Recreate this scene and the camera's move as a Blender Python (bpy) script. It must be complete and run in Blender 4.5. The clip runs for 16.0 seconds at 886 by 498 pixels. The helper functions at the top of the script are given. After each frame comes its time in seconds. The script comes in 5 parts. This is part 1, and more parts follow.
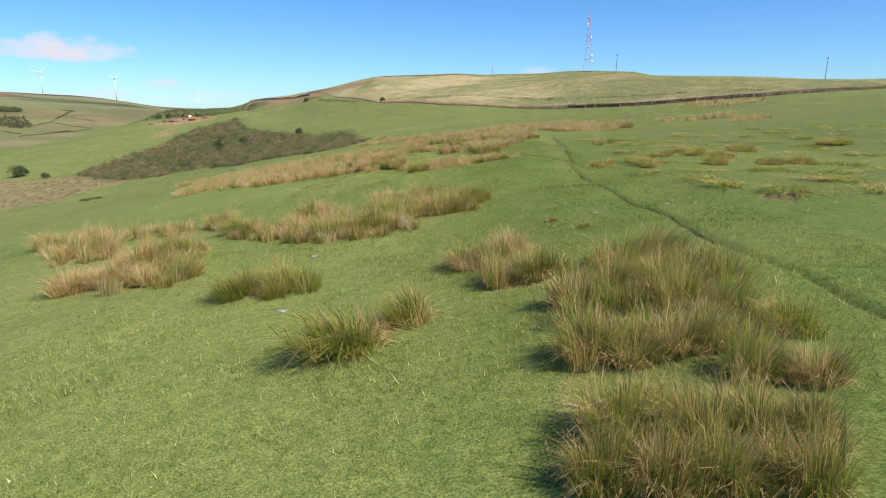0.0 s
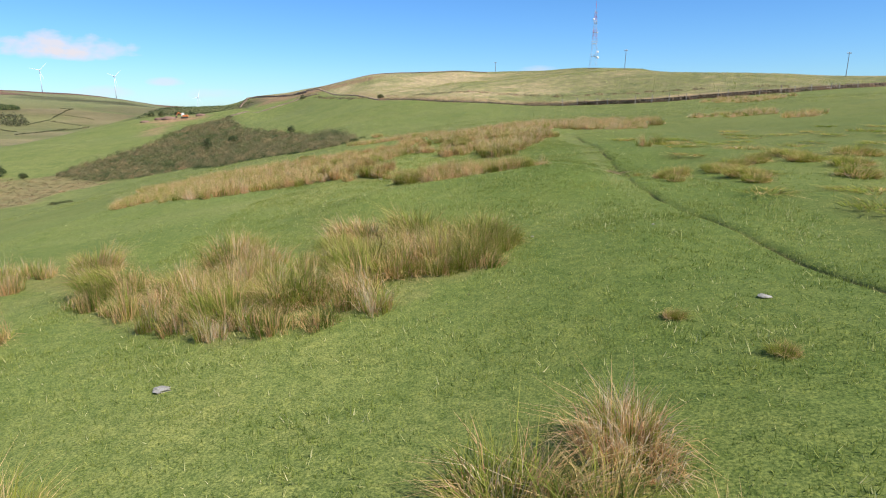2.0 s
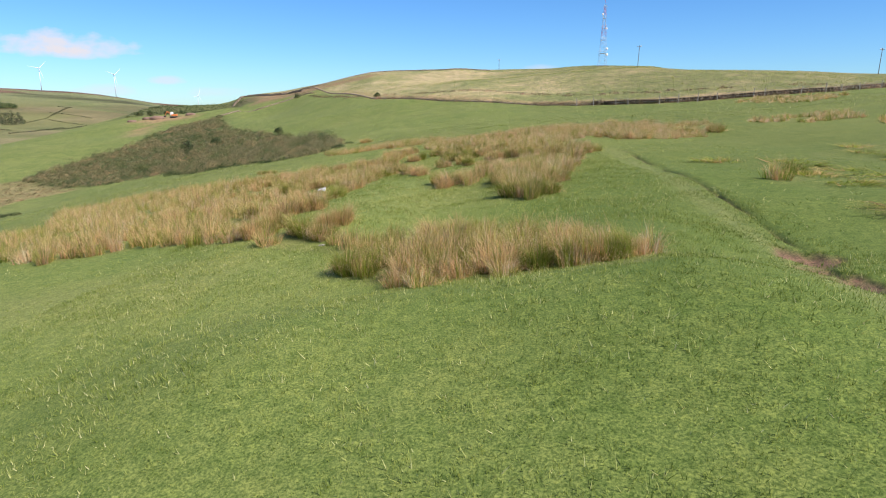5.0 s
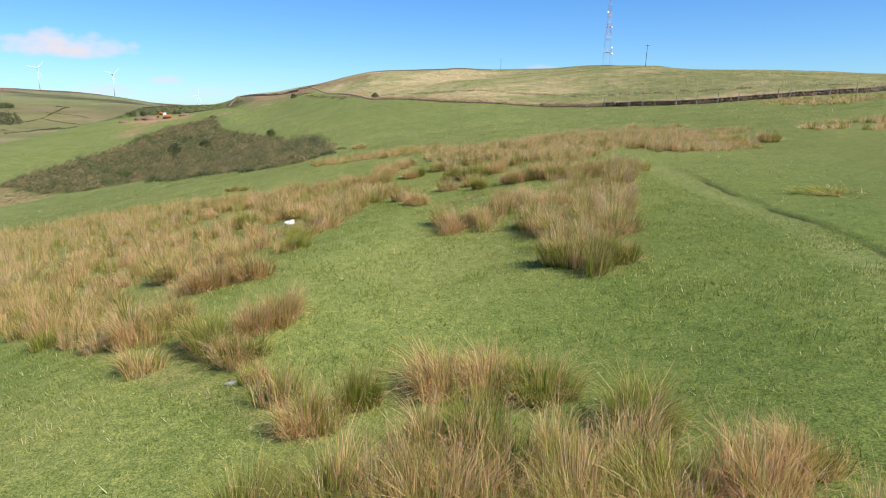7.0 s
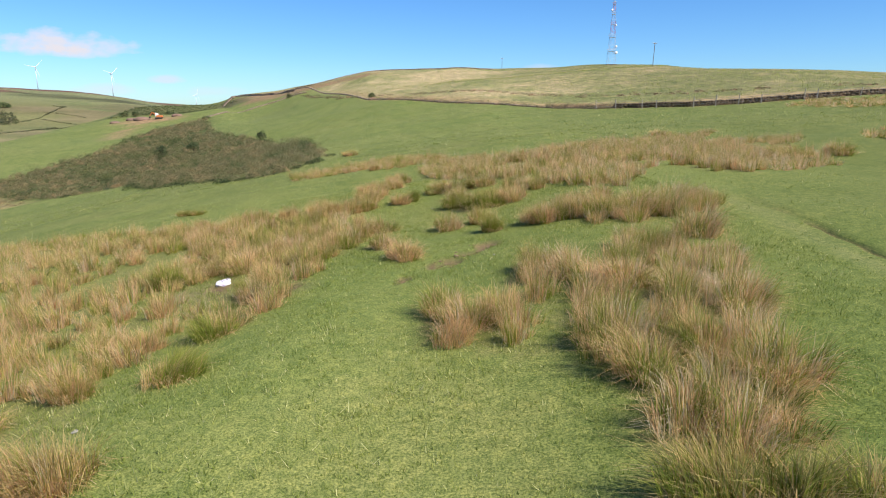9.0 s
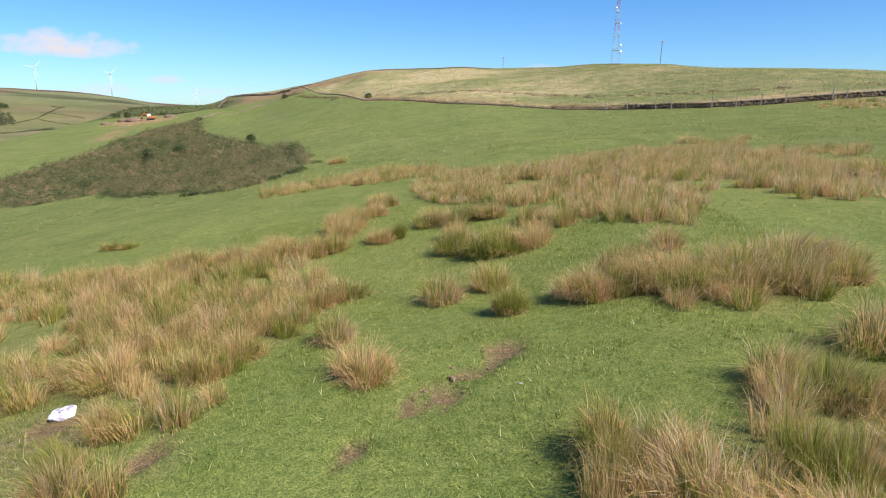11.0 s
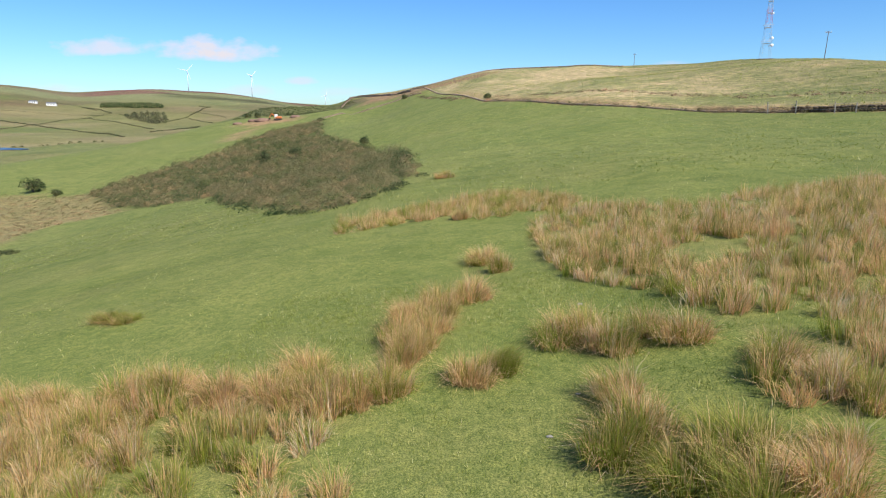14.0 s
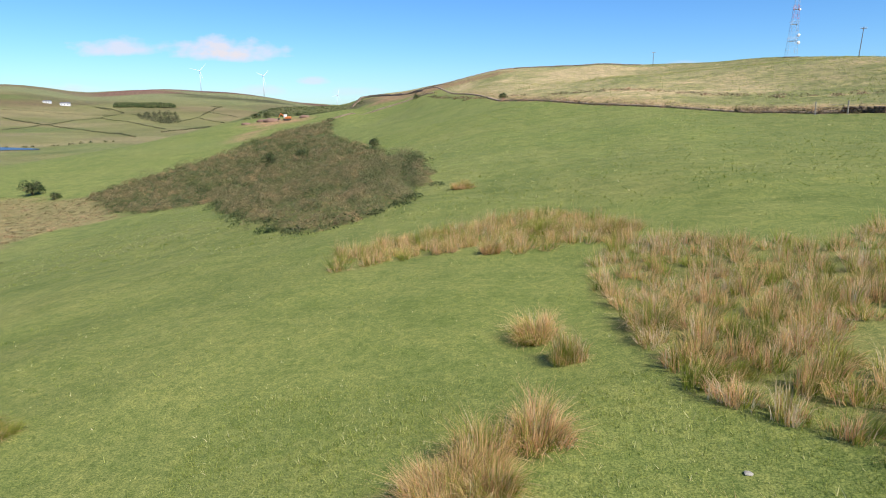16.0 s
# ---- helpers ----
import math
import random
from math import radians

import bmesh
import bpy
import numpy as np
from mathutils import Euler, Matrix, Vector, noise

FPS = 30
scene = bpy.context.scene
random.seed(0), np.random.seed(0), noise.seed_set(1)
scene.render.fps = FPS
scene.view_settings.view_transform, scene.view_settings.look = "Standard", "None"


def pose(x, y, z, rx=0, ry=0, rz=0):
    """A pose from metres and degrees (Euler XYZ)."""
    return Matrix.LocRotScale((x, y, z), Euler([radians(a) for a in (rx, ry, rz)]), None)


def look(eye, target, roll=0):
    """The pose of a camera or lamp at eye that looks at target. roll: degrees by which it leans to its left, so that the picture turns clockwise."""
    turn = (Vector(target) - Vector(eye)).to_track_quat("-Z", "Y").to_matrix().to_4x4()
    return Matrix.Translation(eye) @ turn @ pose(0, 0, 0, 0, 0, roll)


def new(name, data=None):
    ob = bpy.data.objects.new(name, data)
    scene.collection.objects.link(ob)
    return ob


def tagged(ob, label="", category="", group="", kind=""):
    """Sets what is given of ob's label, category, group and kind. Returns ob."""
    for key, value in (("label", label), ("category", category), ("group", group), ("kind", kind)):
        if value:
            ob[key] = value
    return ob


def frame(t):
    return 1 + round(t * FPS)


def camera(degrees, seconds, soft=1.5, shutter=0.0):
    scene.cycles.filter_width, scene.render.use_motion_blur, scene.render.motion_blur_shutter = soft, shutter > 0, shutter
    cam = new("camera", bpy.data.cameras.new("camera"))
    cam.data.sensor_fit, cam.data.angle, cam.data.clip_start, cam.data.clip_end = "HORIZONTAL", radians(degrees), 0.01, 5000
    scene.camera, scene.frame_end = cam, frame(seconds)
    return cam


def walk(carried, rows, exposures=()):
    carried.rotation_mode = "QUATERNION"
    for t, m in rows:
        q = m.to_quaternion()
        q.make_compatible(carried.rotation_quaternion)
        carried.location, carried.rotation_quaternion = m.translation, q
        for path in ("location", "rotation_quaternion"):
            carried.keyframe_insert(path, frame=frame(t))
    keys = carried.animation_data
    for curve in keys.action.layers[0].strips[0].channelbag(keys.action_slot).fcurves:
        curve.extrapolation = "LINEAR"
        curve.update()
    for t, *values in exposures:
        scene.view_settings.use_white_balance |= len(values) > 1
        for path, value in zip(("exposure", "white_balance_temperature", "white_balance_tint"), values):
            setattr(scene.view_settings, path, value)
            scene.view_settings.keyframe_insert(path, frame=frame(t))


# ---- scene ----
cam = camera(70.9, 16.0, soft=1.1)
METRES, EYE, TILT, LEAN, TURN = 60.0, 5.21, -12.8, 0.0, 0.0
ROWS = [
    (0.0, 0.0, 0.0, 0.0, 0.0, 0.0, -0.0),
    (0.5, -0.0009, 0.0437, 0.0079, 0.04, -0.03, -0.02),
    (1.0, -0.0014, 0.0784, 0.0139, 0.07, -0.06, -0.05),
    (1.5, -0.0003, 0.1172, 0.0206, 0.06, -0.07, -0.06),
    (2.0, 0.0016, 0.1547, 0.0273, 0.08, -0.09, -0.11),
    (2.5, 0.0035, 0.1902, 0.0338, 0.12, -0.11, -0.14),
    (3.0, 0.005, 0.2259, 0.042, 0.15, -0.14, -0.17),
    (3.5, 0.0057, 0.264, 0.0527, 0.21, -0.15, -0.22),
    (4.0, 0.0061, 0.3021, 0.0624, 0.23, -0.18, -0.22),
    (6.5, 0.0024, 0.4581, 0.1025, 0.17, -0.19, -0.26),
    (7.0, 0.0018, 0.4887, 0.1107, 0.19, -0.19, -0.29),
    (7.5, 0.0012, 0.5207, 0.1195, 0.21, -0.22, -0.27),
    (8.0, 0.0008, 0.5497, 0.1275, 0.21, -0.23, -0.27),
    (8.5, 0.0011, 0.5766, 0.1348, 0.17, -0.24, -0.28),
    (11.0, 0.0044, 0.7146, 0.1697, 0.18, -0.23, -0.26),
    (11.5, 0.0047, 0.7401, 0.1764, 0.2, -0.22, -0.24),
    (12.0, 0.0047, 0.7665, 0.1842, 2.38, -0.29, -0.71),
    (12.5, 0.0044, 0.792, 0.1924, 6.85, -0.41, -1.72),
    (13.0, 0.0023, 0.8184, 0.1996, 8.99, -0.48, -2.18),
    (13.5, -0.0013, 0.8425, 0.2055, 10.16, -0.54, -2.42),
    (14.0, -0.006, 0.866, 0.211, 10.76, -0.55, -2.53),
    (14.5, -0.0115, 0.8879, 0.2161, 11.12, -0.57, -2.6),
    (15.0, -0.0182, 0.9122, 0.2215, 11.42, -0.55, -2.7),
    (15.5, -0.0266, 0.941, 0.2282, 11.57, -0.6, -2.68),
    (16.0, -0.0347, 0.9665, 0.2339, 11.76, -0.61, -2.74),
]
walk(cam, [(t, pose(0, 0, EYE, TILT, LEAN, TURN) @ pose(METRES * x, METRES * y, METRES * z, 90 + pitch, roll, yaw)) for t, x, y, z, yaw, pitch, roll in ROWS])

# ---- light: clear sky, sun from the right, a few fair-weather clouds ----
SUN_TURN, SUN_HEIGHT = 126.0, 48.0      # degrees clockwise from the way ahead; above the horizon
world = bpy.data.worlds.new("sky")
scene.world = world
world.use_nodes = True
wn, wl = world.node_tree.nodes, world.node_tree.links
wn.clear()


def wnode(kind, **values):
    n = wn.new(kind)
    for k, v in values.items():
        if k in n.inputs:
            n.inputs[k].default_value = v
    return n


def wmath(op, a, b=None, clamp=False):
    n = wn.new("ShaderNodeMath")
    n.operation, n.use_clamp = op, clamp
    for i, v in enumerate((a, b)):
        if v is None:
            continue
        if isinstance(v, (int, float)):
            n.inputs[i].default_value = v
        else:
            wl.new(v, n.inputs[i])
    return n.outputs[0]


sky = wn.new("ShaderNodeTexSky")
sky.sky_type, sky.sun_disc = "NISHITA", False
sky.sun_elevation, sky.sun_rotation = radians(SUN_HEIGHT), radians(SUN_TURN)
sky.altitude, sky.air_density, sky.dust_density, sky.ozone_density = 300, 1.0, 0.1, 4.0
place = wn.new("ShaderNodeTexCoord")
split = wn.new("ShaderNodeSeparateXYZ")
wl.new(place.outputs["Generated"], split.inputs[0])
ahead = wmath("MAXIMUM", split.outputs[1], 0.02)
cu, cv = wmath("DIVIDE", split.outputs[0], ahead), wmath("DIVIDE", split.outputs[2], ahead)
flat = wn.new("ShaderNodeCombineXYZ")
wl.new(cu, flat.inputs[0])
wl.new(wmath("MULTIPLY", cv, 2.2), flat.inputs[1])
puff = wnode("ShaderNodeTexNoise", Scale=16.0, Detail=6.0, Roughness=0.55)
wl.new(flat.outputs[0], puff.inputs["Vector"])
swell = wmath("SUBTRACT", puff.outputs[0], 0.5)
cover = None
# side, height, half width, height above and below the base, thickness
for u0, v0, a, up, down, dense in ((-0.585, 0.078, 0.125, 0.028, 0.010, 1.0), (-0.60, 0.085, 0.05, 0.034, 0.012, 0.9),
                                   (-0.80, 0.090, 0.12, 0.022, 0.010, 0.75), (-0.435, 0.036, 0.034, 0.008, 0.006, 0.55),
                                   (-0.53, 0.020, 0.06, 0.012, 0.008, 0.4), (-0.92, 0.02, 0.12, 0.014, 0.01, 0.4),
                                   (0.149, 0.054, 0.035, 0.010, 0.01, 0.45), (-0.36, 0.02, 0.05, 0.008, 0.008, 0.25)):
    du = wmath("DIVIDE", wmath("SUBTRACT", cu, u0), a)
    dv = wmath("SUBTRACT", cv, v0)
    dv = wmath("ADD", wmath("DIVIDE", wmath("MAXIMUM", dv, 0.0), up), wmath("DIVIDE", wmath("MINIMUM", dv, 0.0), down))
    near = wmath("SUBTRACT", 1.0, wmath("ADD", wmath("MULTIPLY", du, du), wmath("MULTIPLY", dv, dv)))
    near = wmath("ADD", near, wmath("MULTIPLY", swell, 3.2))
    near = wmath("MULTIPLY", wmath("MULTIPLY", near, 0.9, True), dense)
    cover = near if cover is None else wmath("MAXIMUM", cover, near)
cover = wmath("MULTIPLY", cover, wmath("GREATER_THAN", split.outputs[1], 0.05))
white = wn.new("ShaderNodeMixRGB")
wl.new(cover, white.inputs[0])
rich = wnode("ShaderNodeHueSaturation", Saturation=1.12)
wl.new(sky.outputs[0], rich.inputs["Color"])
clear = wn.new("ShaderNodeMixRGB")
clear.blend_type, clear.inputs[0].default_value, clear.inputs[2].default_value = "MULTIPLY", 1.0, (0.645, 0.955, 1.31, 1)
wl.new(rich.outputs[0], clear.inputs[1])
wl.new(clear.outputs[0], white.inputs[1])
white.inputs[2].default_value = (7.0, 6.75, 7.3, 1)
back = wnode("ShaderNodeBackground", Strength=0.071)
wl.new(white.outputs[0], back.inputs[0])
wl.new(back.outputs[0], wn.new("ShaderNodeOutputWorld").inputs[0])

sun = new("sun", bpy.data.lights.new("sun", "SUN"))
sun.data.energy, sun.data.angle, sun.data.color = 4.4, radians(0.53), (1.0, 0.95, 0.87)
sun.matrix_world = look((0, 0, 0), (-math.sin(radians(SUN_TURN)) * math.cos(radians(SUN_HEIGHT)),
                                    -math.cos(radians(SUN_TURN)) * math.cos(radians(SUN_HEIGHT)), -math.sin(radians(SUN_HEIGHT))))
scene.view_settings.exposure = 0.74


# ---- materials ----
def material(name, rough=0.8, metal=0.0):
    m = bpy.data.materials.new(name)
    m.use_nodes = True
    b = m.node_tree.nodes["Principled BSDF"]
    b.inputs["Roughness"].default_value, b.inputs["Metallic"].default_value = rough, metal
    if "Specular IOR Level" in b.inputs:
        b.inputs["Specular IOR Level"].default_value = 0.25
    return m, m.node_tree.nodes, m.node_tree.links, b


def ramp(nodes, links, source, stops):
    r = nodes.new("ShaderNodeValToRGB")
    e = r.color_ramp.elements
    while len(e) < len(stops):
        e.new(0.5)
    for i, (p, c) in enumerate(stops):
        e[i].position, e[i].color = p, (*c, 1)
    links.new(source, r.inputs[0])
    return r.outputs[0]


def noise_out(nodes, links, scale, detail=4.0, rough=0.6, stretch=None):
    n = nodes.new("ShaderNodeTexNoise")
    n.inputs["Scale"].default_value, n.inputs["Detail"].default_value, n.inputs["Roughness"].default_value = scale, detail, rough
    c = nodes.new("ShaderNodeTexCoord")
    if stretch:
        k = nodes.new("ShaderNodeMapping")
        k.inputs["Scale"].default_value = stretch
        links.new(c.outputs["Object"], k.inputs[0])
        links.new(k.outputs[0], n.inputs["Vector"])
    else:
        links.new(c.outputs["Object"], n.inputs["Vector"])
    return n.outputs[0]


def mix(nodes, links, kind, factor, a, b):
    n = nodes.new("ShaderNodeMixRGB")
    n.blend_type = kind
    for i, v in enumerate((factor, a, b)):
        if isinstance(v, (int, float)):
            n.inputs[i].default_value = v
        elif isinstance(v, tuple):
            n.inputs[i].default_value = (*v, 1)
        else:
            links.new(v, n.inputs[i])
    return n.outputs[0]


def bumpy(nodes, links, b, source, strength, distance):
    n = nodes.new("ShaderNodeBump")
    n.inputs["Strength"].default_value, n.inputs["Distance"].default_value = strength, distance
    links.new(source, n.inputs["Height"])
    links.new(n.outputs[0], b.inputs["Normal"])


def mottled(name, dark, light, scale, rough=0.85, relief=0.02, metal=0.0, fine=None):
    """A surface of two tones at two scales with a fine relief."""
    m, n, l, b = material(name, rough, metal)
    big, small = noise_out(n, l, scale, 5), noise_out(n, l, fine or scale * 7, 4)
    blend = mix(n, l, "MIX", 0.5, big, small)
    l.new(ramp(n, l, blend, ((0.34, dark), (0.66, light))), b.inputs["Base Color"])
    bumpy(n, l, b, small, 0.5, relief)
    return m


def ground_material():
    m, n, l, b = material("pasture", 0.95)
    b.inputs["Specular IOR Level"].default_value = 0.1
    a = n.new("ShaderNodeVertexColor")
    a.layer_name = "tint"
    broad, mid, fine, thread = (noise_out(n, l, 0.11, 4), noise_out(n, l, 0.9, 5, 0.65), noise_out(n, l, 6.0, 5, 0.7), noise_out(n, l, 34.0, 3, 0.7))
    c = mix(n, l, "MULTIPLY", 1.0, a.outputs[0], ramp(n, l, broad, ((0.3, (0.9, 0.93, 0.88)), (0.7, (1.09, 1.05, 1.06)))))
    c = mix(n, l, "MULTIPLY", 1.0, c, ramp(n, l, mid, ((0.30, (0.9, 0.94, 0.88)), (0.5, (1, 1, 1)), (0.70, (1.1, 1.05, 1.06)))))
    c = mix(n, l, "MULTIPLY", 1.0, c, ramp(n, l, fine, ((0.34, (0.74, 0.80, 0.70)), (0.5, (1, 1, 1)), (0.66, (1.3, 1.22, 1.18)))))
    c = mix(n, l, "MULTIPLY", 1.0, c, ramp(n, l, thread, ((0.36, (0.5, 0.58, 0.46)), (0.5, (1, 1, 1)), (0.64, (1.62, 1.5, 1.42)))))
    # coarse tussocky grass on the moor, in streaks along the slope
    streak, knot = noise_out(n, l, 1.0, 6, 0.7, (0.22, 0.34, 0.3)), noise_out(n, l, 0.45, 6, 0.75)
    rough_grass = mix(n, l, "MULTIPLY", 1.0, ramp(n, l, streak, ((0.32, (0.80, 0.88, 0.76)), (0.5, (1, 1, 1)), (0.68, (1.14, 1.08, 1.08)))),
                      ramp(n, l, knot, ((0.33, (0.45, 0.54, 0.42)), (0.5, (1, 1, 1)), (0.67, (1.5, 1.38, 1.34)))))
    c = mix(n, l, "MIX", a.outputs[1], c, mix(n, l, "MULTIPLY", 1.0, c, rough_grass))
    tussocky = noise_out(n, l, 1.7, 4, 0.6)
    c = mix(n, l, "MULTIPLY", 1.0, c, ramp(n, l, tussocky, ((0.36, (0.92, 0.95, 0.9)), (0.5, (1, 1, 1)), (0.64, (1.06, 1.04, 1.03)))))
    l.new(c, b.inputs["Base Color"])
    bumpy(n, l, b, mix(n, l, "MIX", 0.45, fine, thread), 0.5, 0.03)
    return m


def blade_material(name, stops, tip, start=0.55, share=0.6, green_tip=1.0):
    """Stems and blades: u is the tone of the blade, v runs along it."""
    m, n, l, b = material(name, 0.65)
    b.inputs["Specular IOR Level"].default_value = 0.12
    uv = n.new("ShaderNodeUVMap")
    uv.uv_map = "blade"
    s = n.new("ShaderNodeSeparateXYZ")
    l.new(uv.outputs[0], s.inputs[0])
    c = ramp(n, l, s.outputs[0], stops)
    dry = ramp(n, l, s.outputs[0], ((0.25, (green_tip, green_tip, green_tip)), (0.36, (1, 1, 1))))
    dry = mix(n, l, "MULTIPLY", 1.0, ramp(n, l, s.outputs[1], ((start, (0, 0, 0)), (1.0, (share, share, share)))), dry)
    c = mix(n, l, "MIX", dry, c, tip)
    l.new(c, b.inputs["Base Color"])
    t = n.new("ShaderNodeBsdfTranslucent")
    l.new(c, t.inputs[0])
    x = n.new("ShaderNodeMixShader")
    x.inputs[0].default_value = 0.45
    l.new(b.outputs[0], x.inputs[1])
    l.new(t.outputs[0], x.inputs[2])
    l.new(x.outputs[0], n["Material Output"].inputs[0])
    return m


def leaf_material(name, stops):
    """Small leaf clumps, each with a tone of its own."""
    m, n, l, b = material(name, 0.7)
    g = n.new("ShaderNodeNewGeometry")
    patch = ramp(n, l, noise_out(n, l, 0.11, 5, 0.65), ((0.36, (0.66, 0.82, 0.62)), (0.5, (1, 1, 1)), (0.64, (1.38, 1.16, 1.2))))
    sprig = ramp(n, l, noise_out(n, l, 0.5, 3, 0.6), ((0.40, (0.55, 0.66, 0.54)), (0.5, (1, 1, 1)), (0.60, (1.45, 1.25, 1.28))))
    patch = mix(n, l, "MULTIPLY", 1.0, patch, sprig)
    l.new(mix(n, l, "MULTIPLY", 1.0, ramp(n, l, g.outputs["Random Per Island"], stops), patch), b.inputs["Base Color"])
    t = n.new("ShaderNodeBsdfTranslucent")
    l.new(b.inputs["Base Color"].links[0].from_socket, t.inputs[0])
    x = n.new("ShaderNodeMixShader")
    x.inputs[0].default_value = 0.45
    l.new(b.outputs[0], x.inputs[1])
    l.new(t.outputs[0], x.inputs[2])
    l.new(x.outputs[0], n["Material Output"].inputs[0])
    return m


RUSH_TONES = ((0.0, (0.11, 0.145, 0.02)), (0.14, (0.21, 0.26, 0.032)), (0.27, (0.37, 0.40, 0.06)), (0.36, (0.19, 0.125, 0.043)), (0.46, (0.49, 0.39, 0.12)),
              (0.60, (0.80, 0.585, 0.27)), (0.72, (0.73, 0.46, 0.215)), (0.82, (0.55, 0.30, 0.155)), (0.91, (0.68, 0.47, 0.275)), (1.0, (0.76, 0.64, 0.43)))
MAT_GROUND = ground_material()
MAT_RUSH = blade_material("rush_stem", RUSH_TONES, (0.72, 0.50, 0.245), 0.45, 0.55, 0.6)
MAT_GRASS = blade_material("grass_blade", ((0.0, (0.12, 0.168, 0.029)), (0.45, (0.235, 0.28, 0.055)), (0.8, (0.42, 0.43, 0.12)), (1.0, (0.82, 0.74, 0.40))), (0.40, 0.40, 0.13))
MAT_GORSE = leaf_material("gorse_spines", ((0.0, (0.185, 0.175, 0.078)), (0.5, (0.232, 0.208, 0.098)), (1.0, (0.285, 0.242, 0.122))))
MAT_LEAF = leaf_material("dark_leaves", ((0.0, (0.0432, 0.0621, 0.0243)), (0.6, (0.0945, 0.1215, 0.0459)), (1.0, (0.1553, 0.1755, 0.0675))))
MAT_HEDGE = leaf_material("hedge_leaves", ((0.0, (0.075, 0.085, 0.045)), (0.6, (0.13, 0.135, 0.07)), (1.0, (0.19, 0.18, 0.10))))
MAT_HEATHER = leaf_material("heather", ((0.0, (0.10, 0.075, 0.045)), (0.5, (0.26, 0.19, 0.11)), (1.0, (0.44, 0.34, 0.21))))
MAT_DEAD = leaf_material("dead_heather", ((0.0, (0.05, 0.04, 0.026)), (0.5, (0.10, 0.075, 0.05)), (1.0, (0.18, 0.135, 0.09))))
MAT_BRACKEN = leaf_material("bracken", ((0.0, (0.14, 0.10, 0.05)), (0.5, (0.26, 0.19, 0.10)), (1.0, (0.36, 0.29, 0.16))))
MAT_TWIG = mottled("twig", (0.05, 0.04, 0.03), (0.11, 0.085, 0.06), 3.0)
MAT_STONE = mottled("field_stone", (0.07, 0.05, 0.033), (0.20, 0.145, 0.095), 1.4, 0.9, 0.02)
MAT_CRAG = mottled("brown_crag", (0.19, 0.14, 0.10), (0.42, 0.32, 0.23), 0.8, 0.9, 0.03)
MAT_PALE = mottled("pale_stone", (0.20, 0.185, 0.155), (0.38, 0.355, 0.30), 6.0, 0.9, 0.01)
MAT_POST = mottled("weathered_wood", (0.24, 0.21, 0.17), (0.40, 0.36, 0.30), 5.0, 0.85, 0.004)
MAT_POLE = mottled("creosoted_wood", (0.10, 0.085, 0.075), (0.19, 0.165, 0.14), 3.0, 0.8, 0.004)
MAT_WIRE = mottled("galvanised_wire", (0.28, 0.28, 0.28), (0.42, 0.42, 0.42), 8.0, 0.45, 0.001, 0.8)
# white turbines greyed and blued: the haze is in the base colour
MAT_TURBINE = mottled("pale_grey_coating", (0.60, 0.64, 0.70), (0.70, 0.73, 0.78), 0.3, 0.5, 0.002)
MAT_RED = mottled("red_mast_paint", (0.50, 0.09, 0.07), (0.62, 0.14, 0.10), 1.2, 0.5, 0.002)
MAT_WHITE = mottled("white_paint", (0.72, 0.72, 0.70), (0.82, 0.82, 0.81), 0.6, 0.45, 0.002)
MAT_GREY = mottled("grey_steel", (0.40, 0.42, 0.45), (0.55, 0.57, 0.60), 2.0, 0.5, 0.002, 0.2)
MAT_ORANGE = mottled("orange_machine_paint", (0.52, 0.15, 0.05), (0.68, 0.23, 0.07), 1.5, 0.5, 0.004)
MAT_TRACK = mottled("dirty_rubber", (0.03, 0.028, 0.025), (0.09, 0.08, 0.065), 2.5, 0.9, 0.01)
MAT_CAB = mottled("tinted_glass", (0.03, 0.035, 0.04), (0.06, 0.07, 0.08), 0.5, 0.12, 0.0)
MAT_SLATE = mottled("slate_roof", (0.10, 0.10, 0.11), (0.20, 0.20, 0.21), 0.8, 0.7, 0.02)
MAT_RENDER = mottled("whitewash", (0.70, 0.69, 0.66), (0.84, 0.83, 0.80), 0.5, 0.8, 0.01)
MAT_WATER, _n, _l, _b = material("still_water", 0.3)
_b.inputs["Base Color"].default_value = (0.03, 0.06, 0.11, 1)
_b.inputs["Specular IOR Level"].default_value = 0.5
bumpy(_n, _l, _b, noise_out(_n, _l, 0.6, 4), 1.0, 0.25)
MAT_PLASTIC, _n, _l, _b = material("white_plastic_sack", 0.4)
_l.new(ramp(_n, _l, noise_out(_n, _l, 7.0, 4, 0.6), ((0.42, (0.34, 0.28, 0.38)), (0.49, (0.78, 0.77, 0.78)), (0.6, (0.86, 0.86, 0.85)))), _b.inputs["Base Color"])
MAT_SOIL = mottled("reddish_soil", (0.13, 0.075, 0.05), (0.30, 0.19, 0.14), 2.0, 0.95, 0.04)


# ---- mesh helpers ----
def raw_mesh(name, verts, tris, mat, uv=None):
    """A mesh of triangles from arrays."""
    verts, tris = np.asarray(verts, np.float32), np.asarray(tris, np.int32)
    me = bpy.data.meshes.new(name)
    me.vertices.add(len(verts))
    me.vertices.foreach_set("co", verts.ravel())
    me.loops.add(tris.size)
    me.loops.foreach_set("vertex_index", tris.ravel())
    me.polygons.add(len(tris))
    me.polygons.foreach_set("loop_start", np.arange(0, tris.size, 3, dtype=np.int32))
    if uv is not None:
        me.uv_layers.new(name="blade").data.foreach_set("uv", np.asarray(uv, np.float32)[tris.ravel()].ravel())
    me.materials.append(mat)
    me.update(calc_edges=True)
    me.validate()
    return me


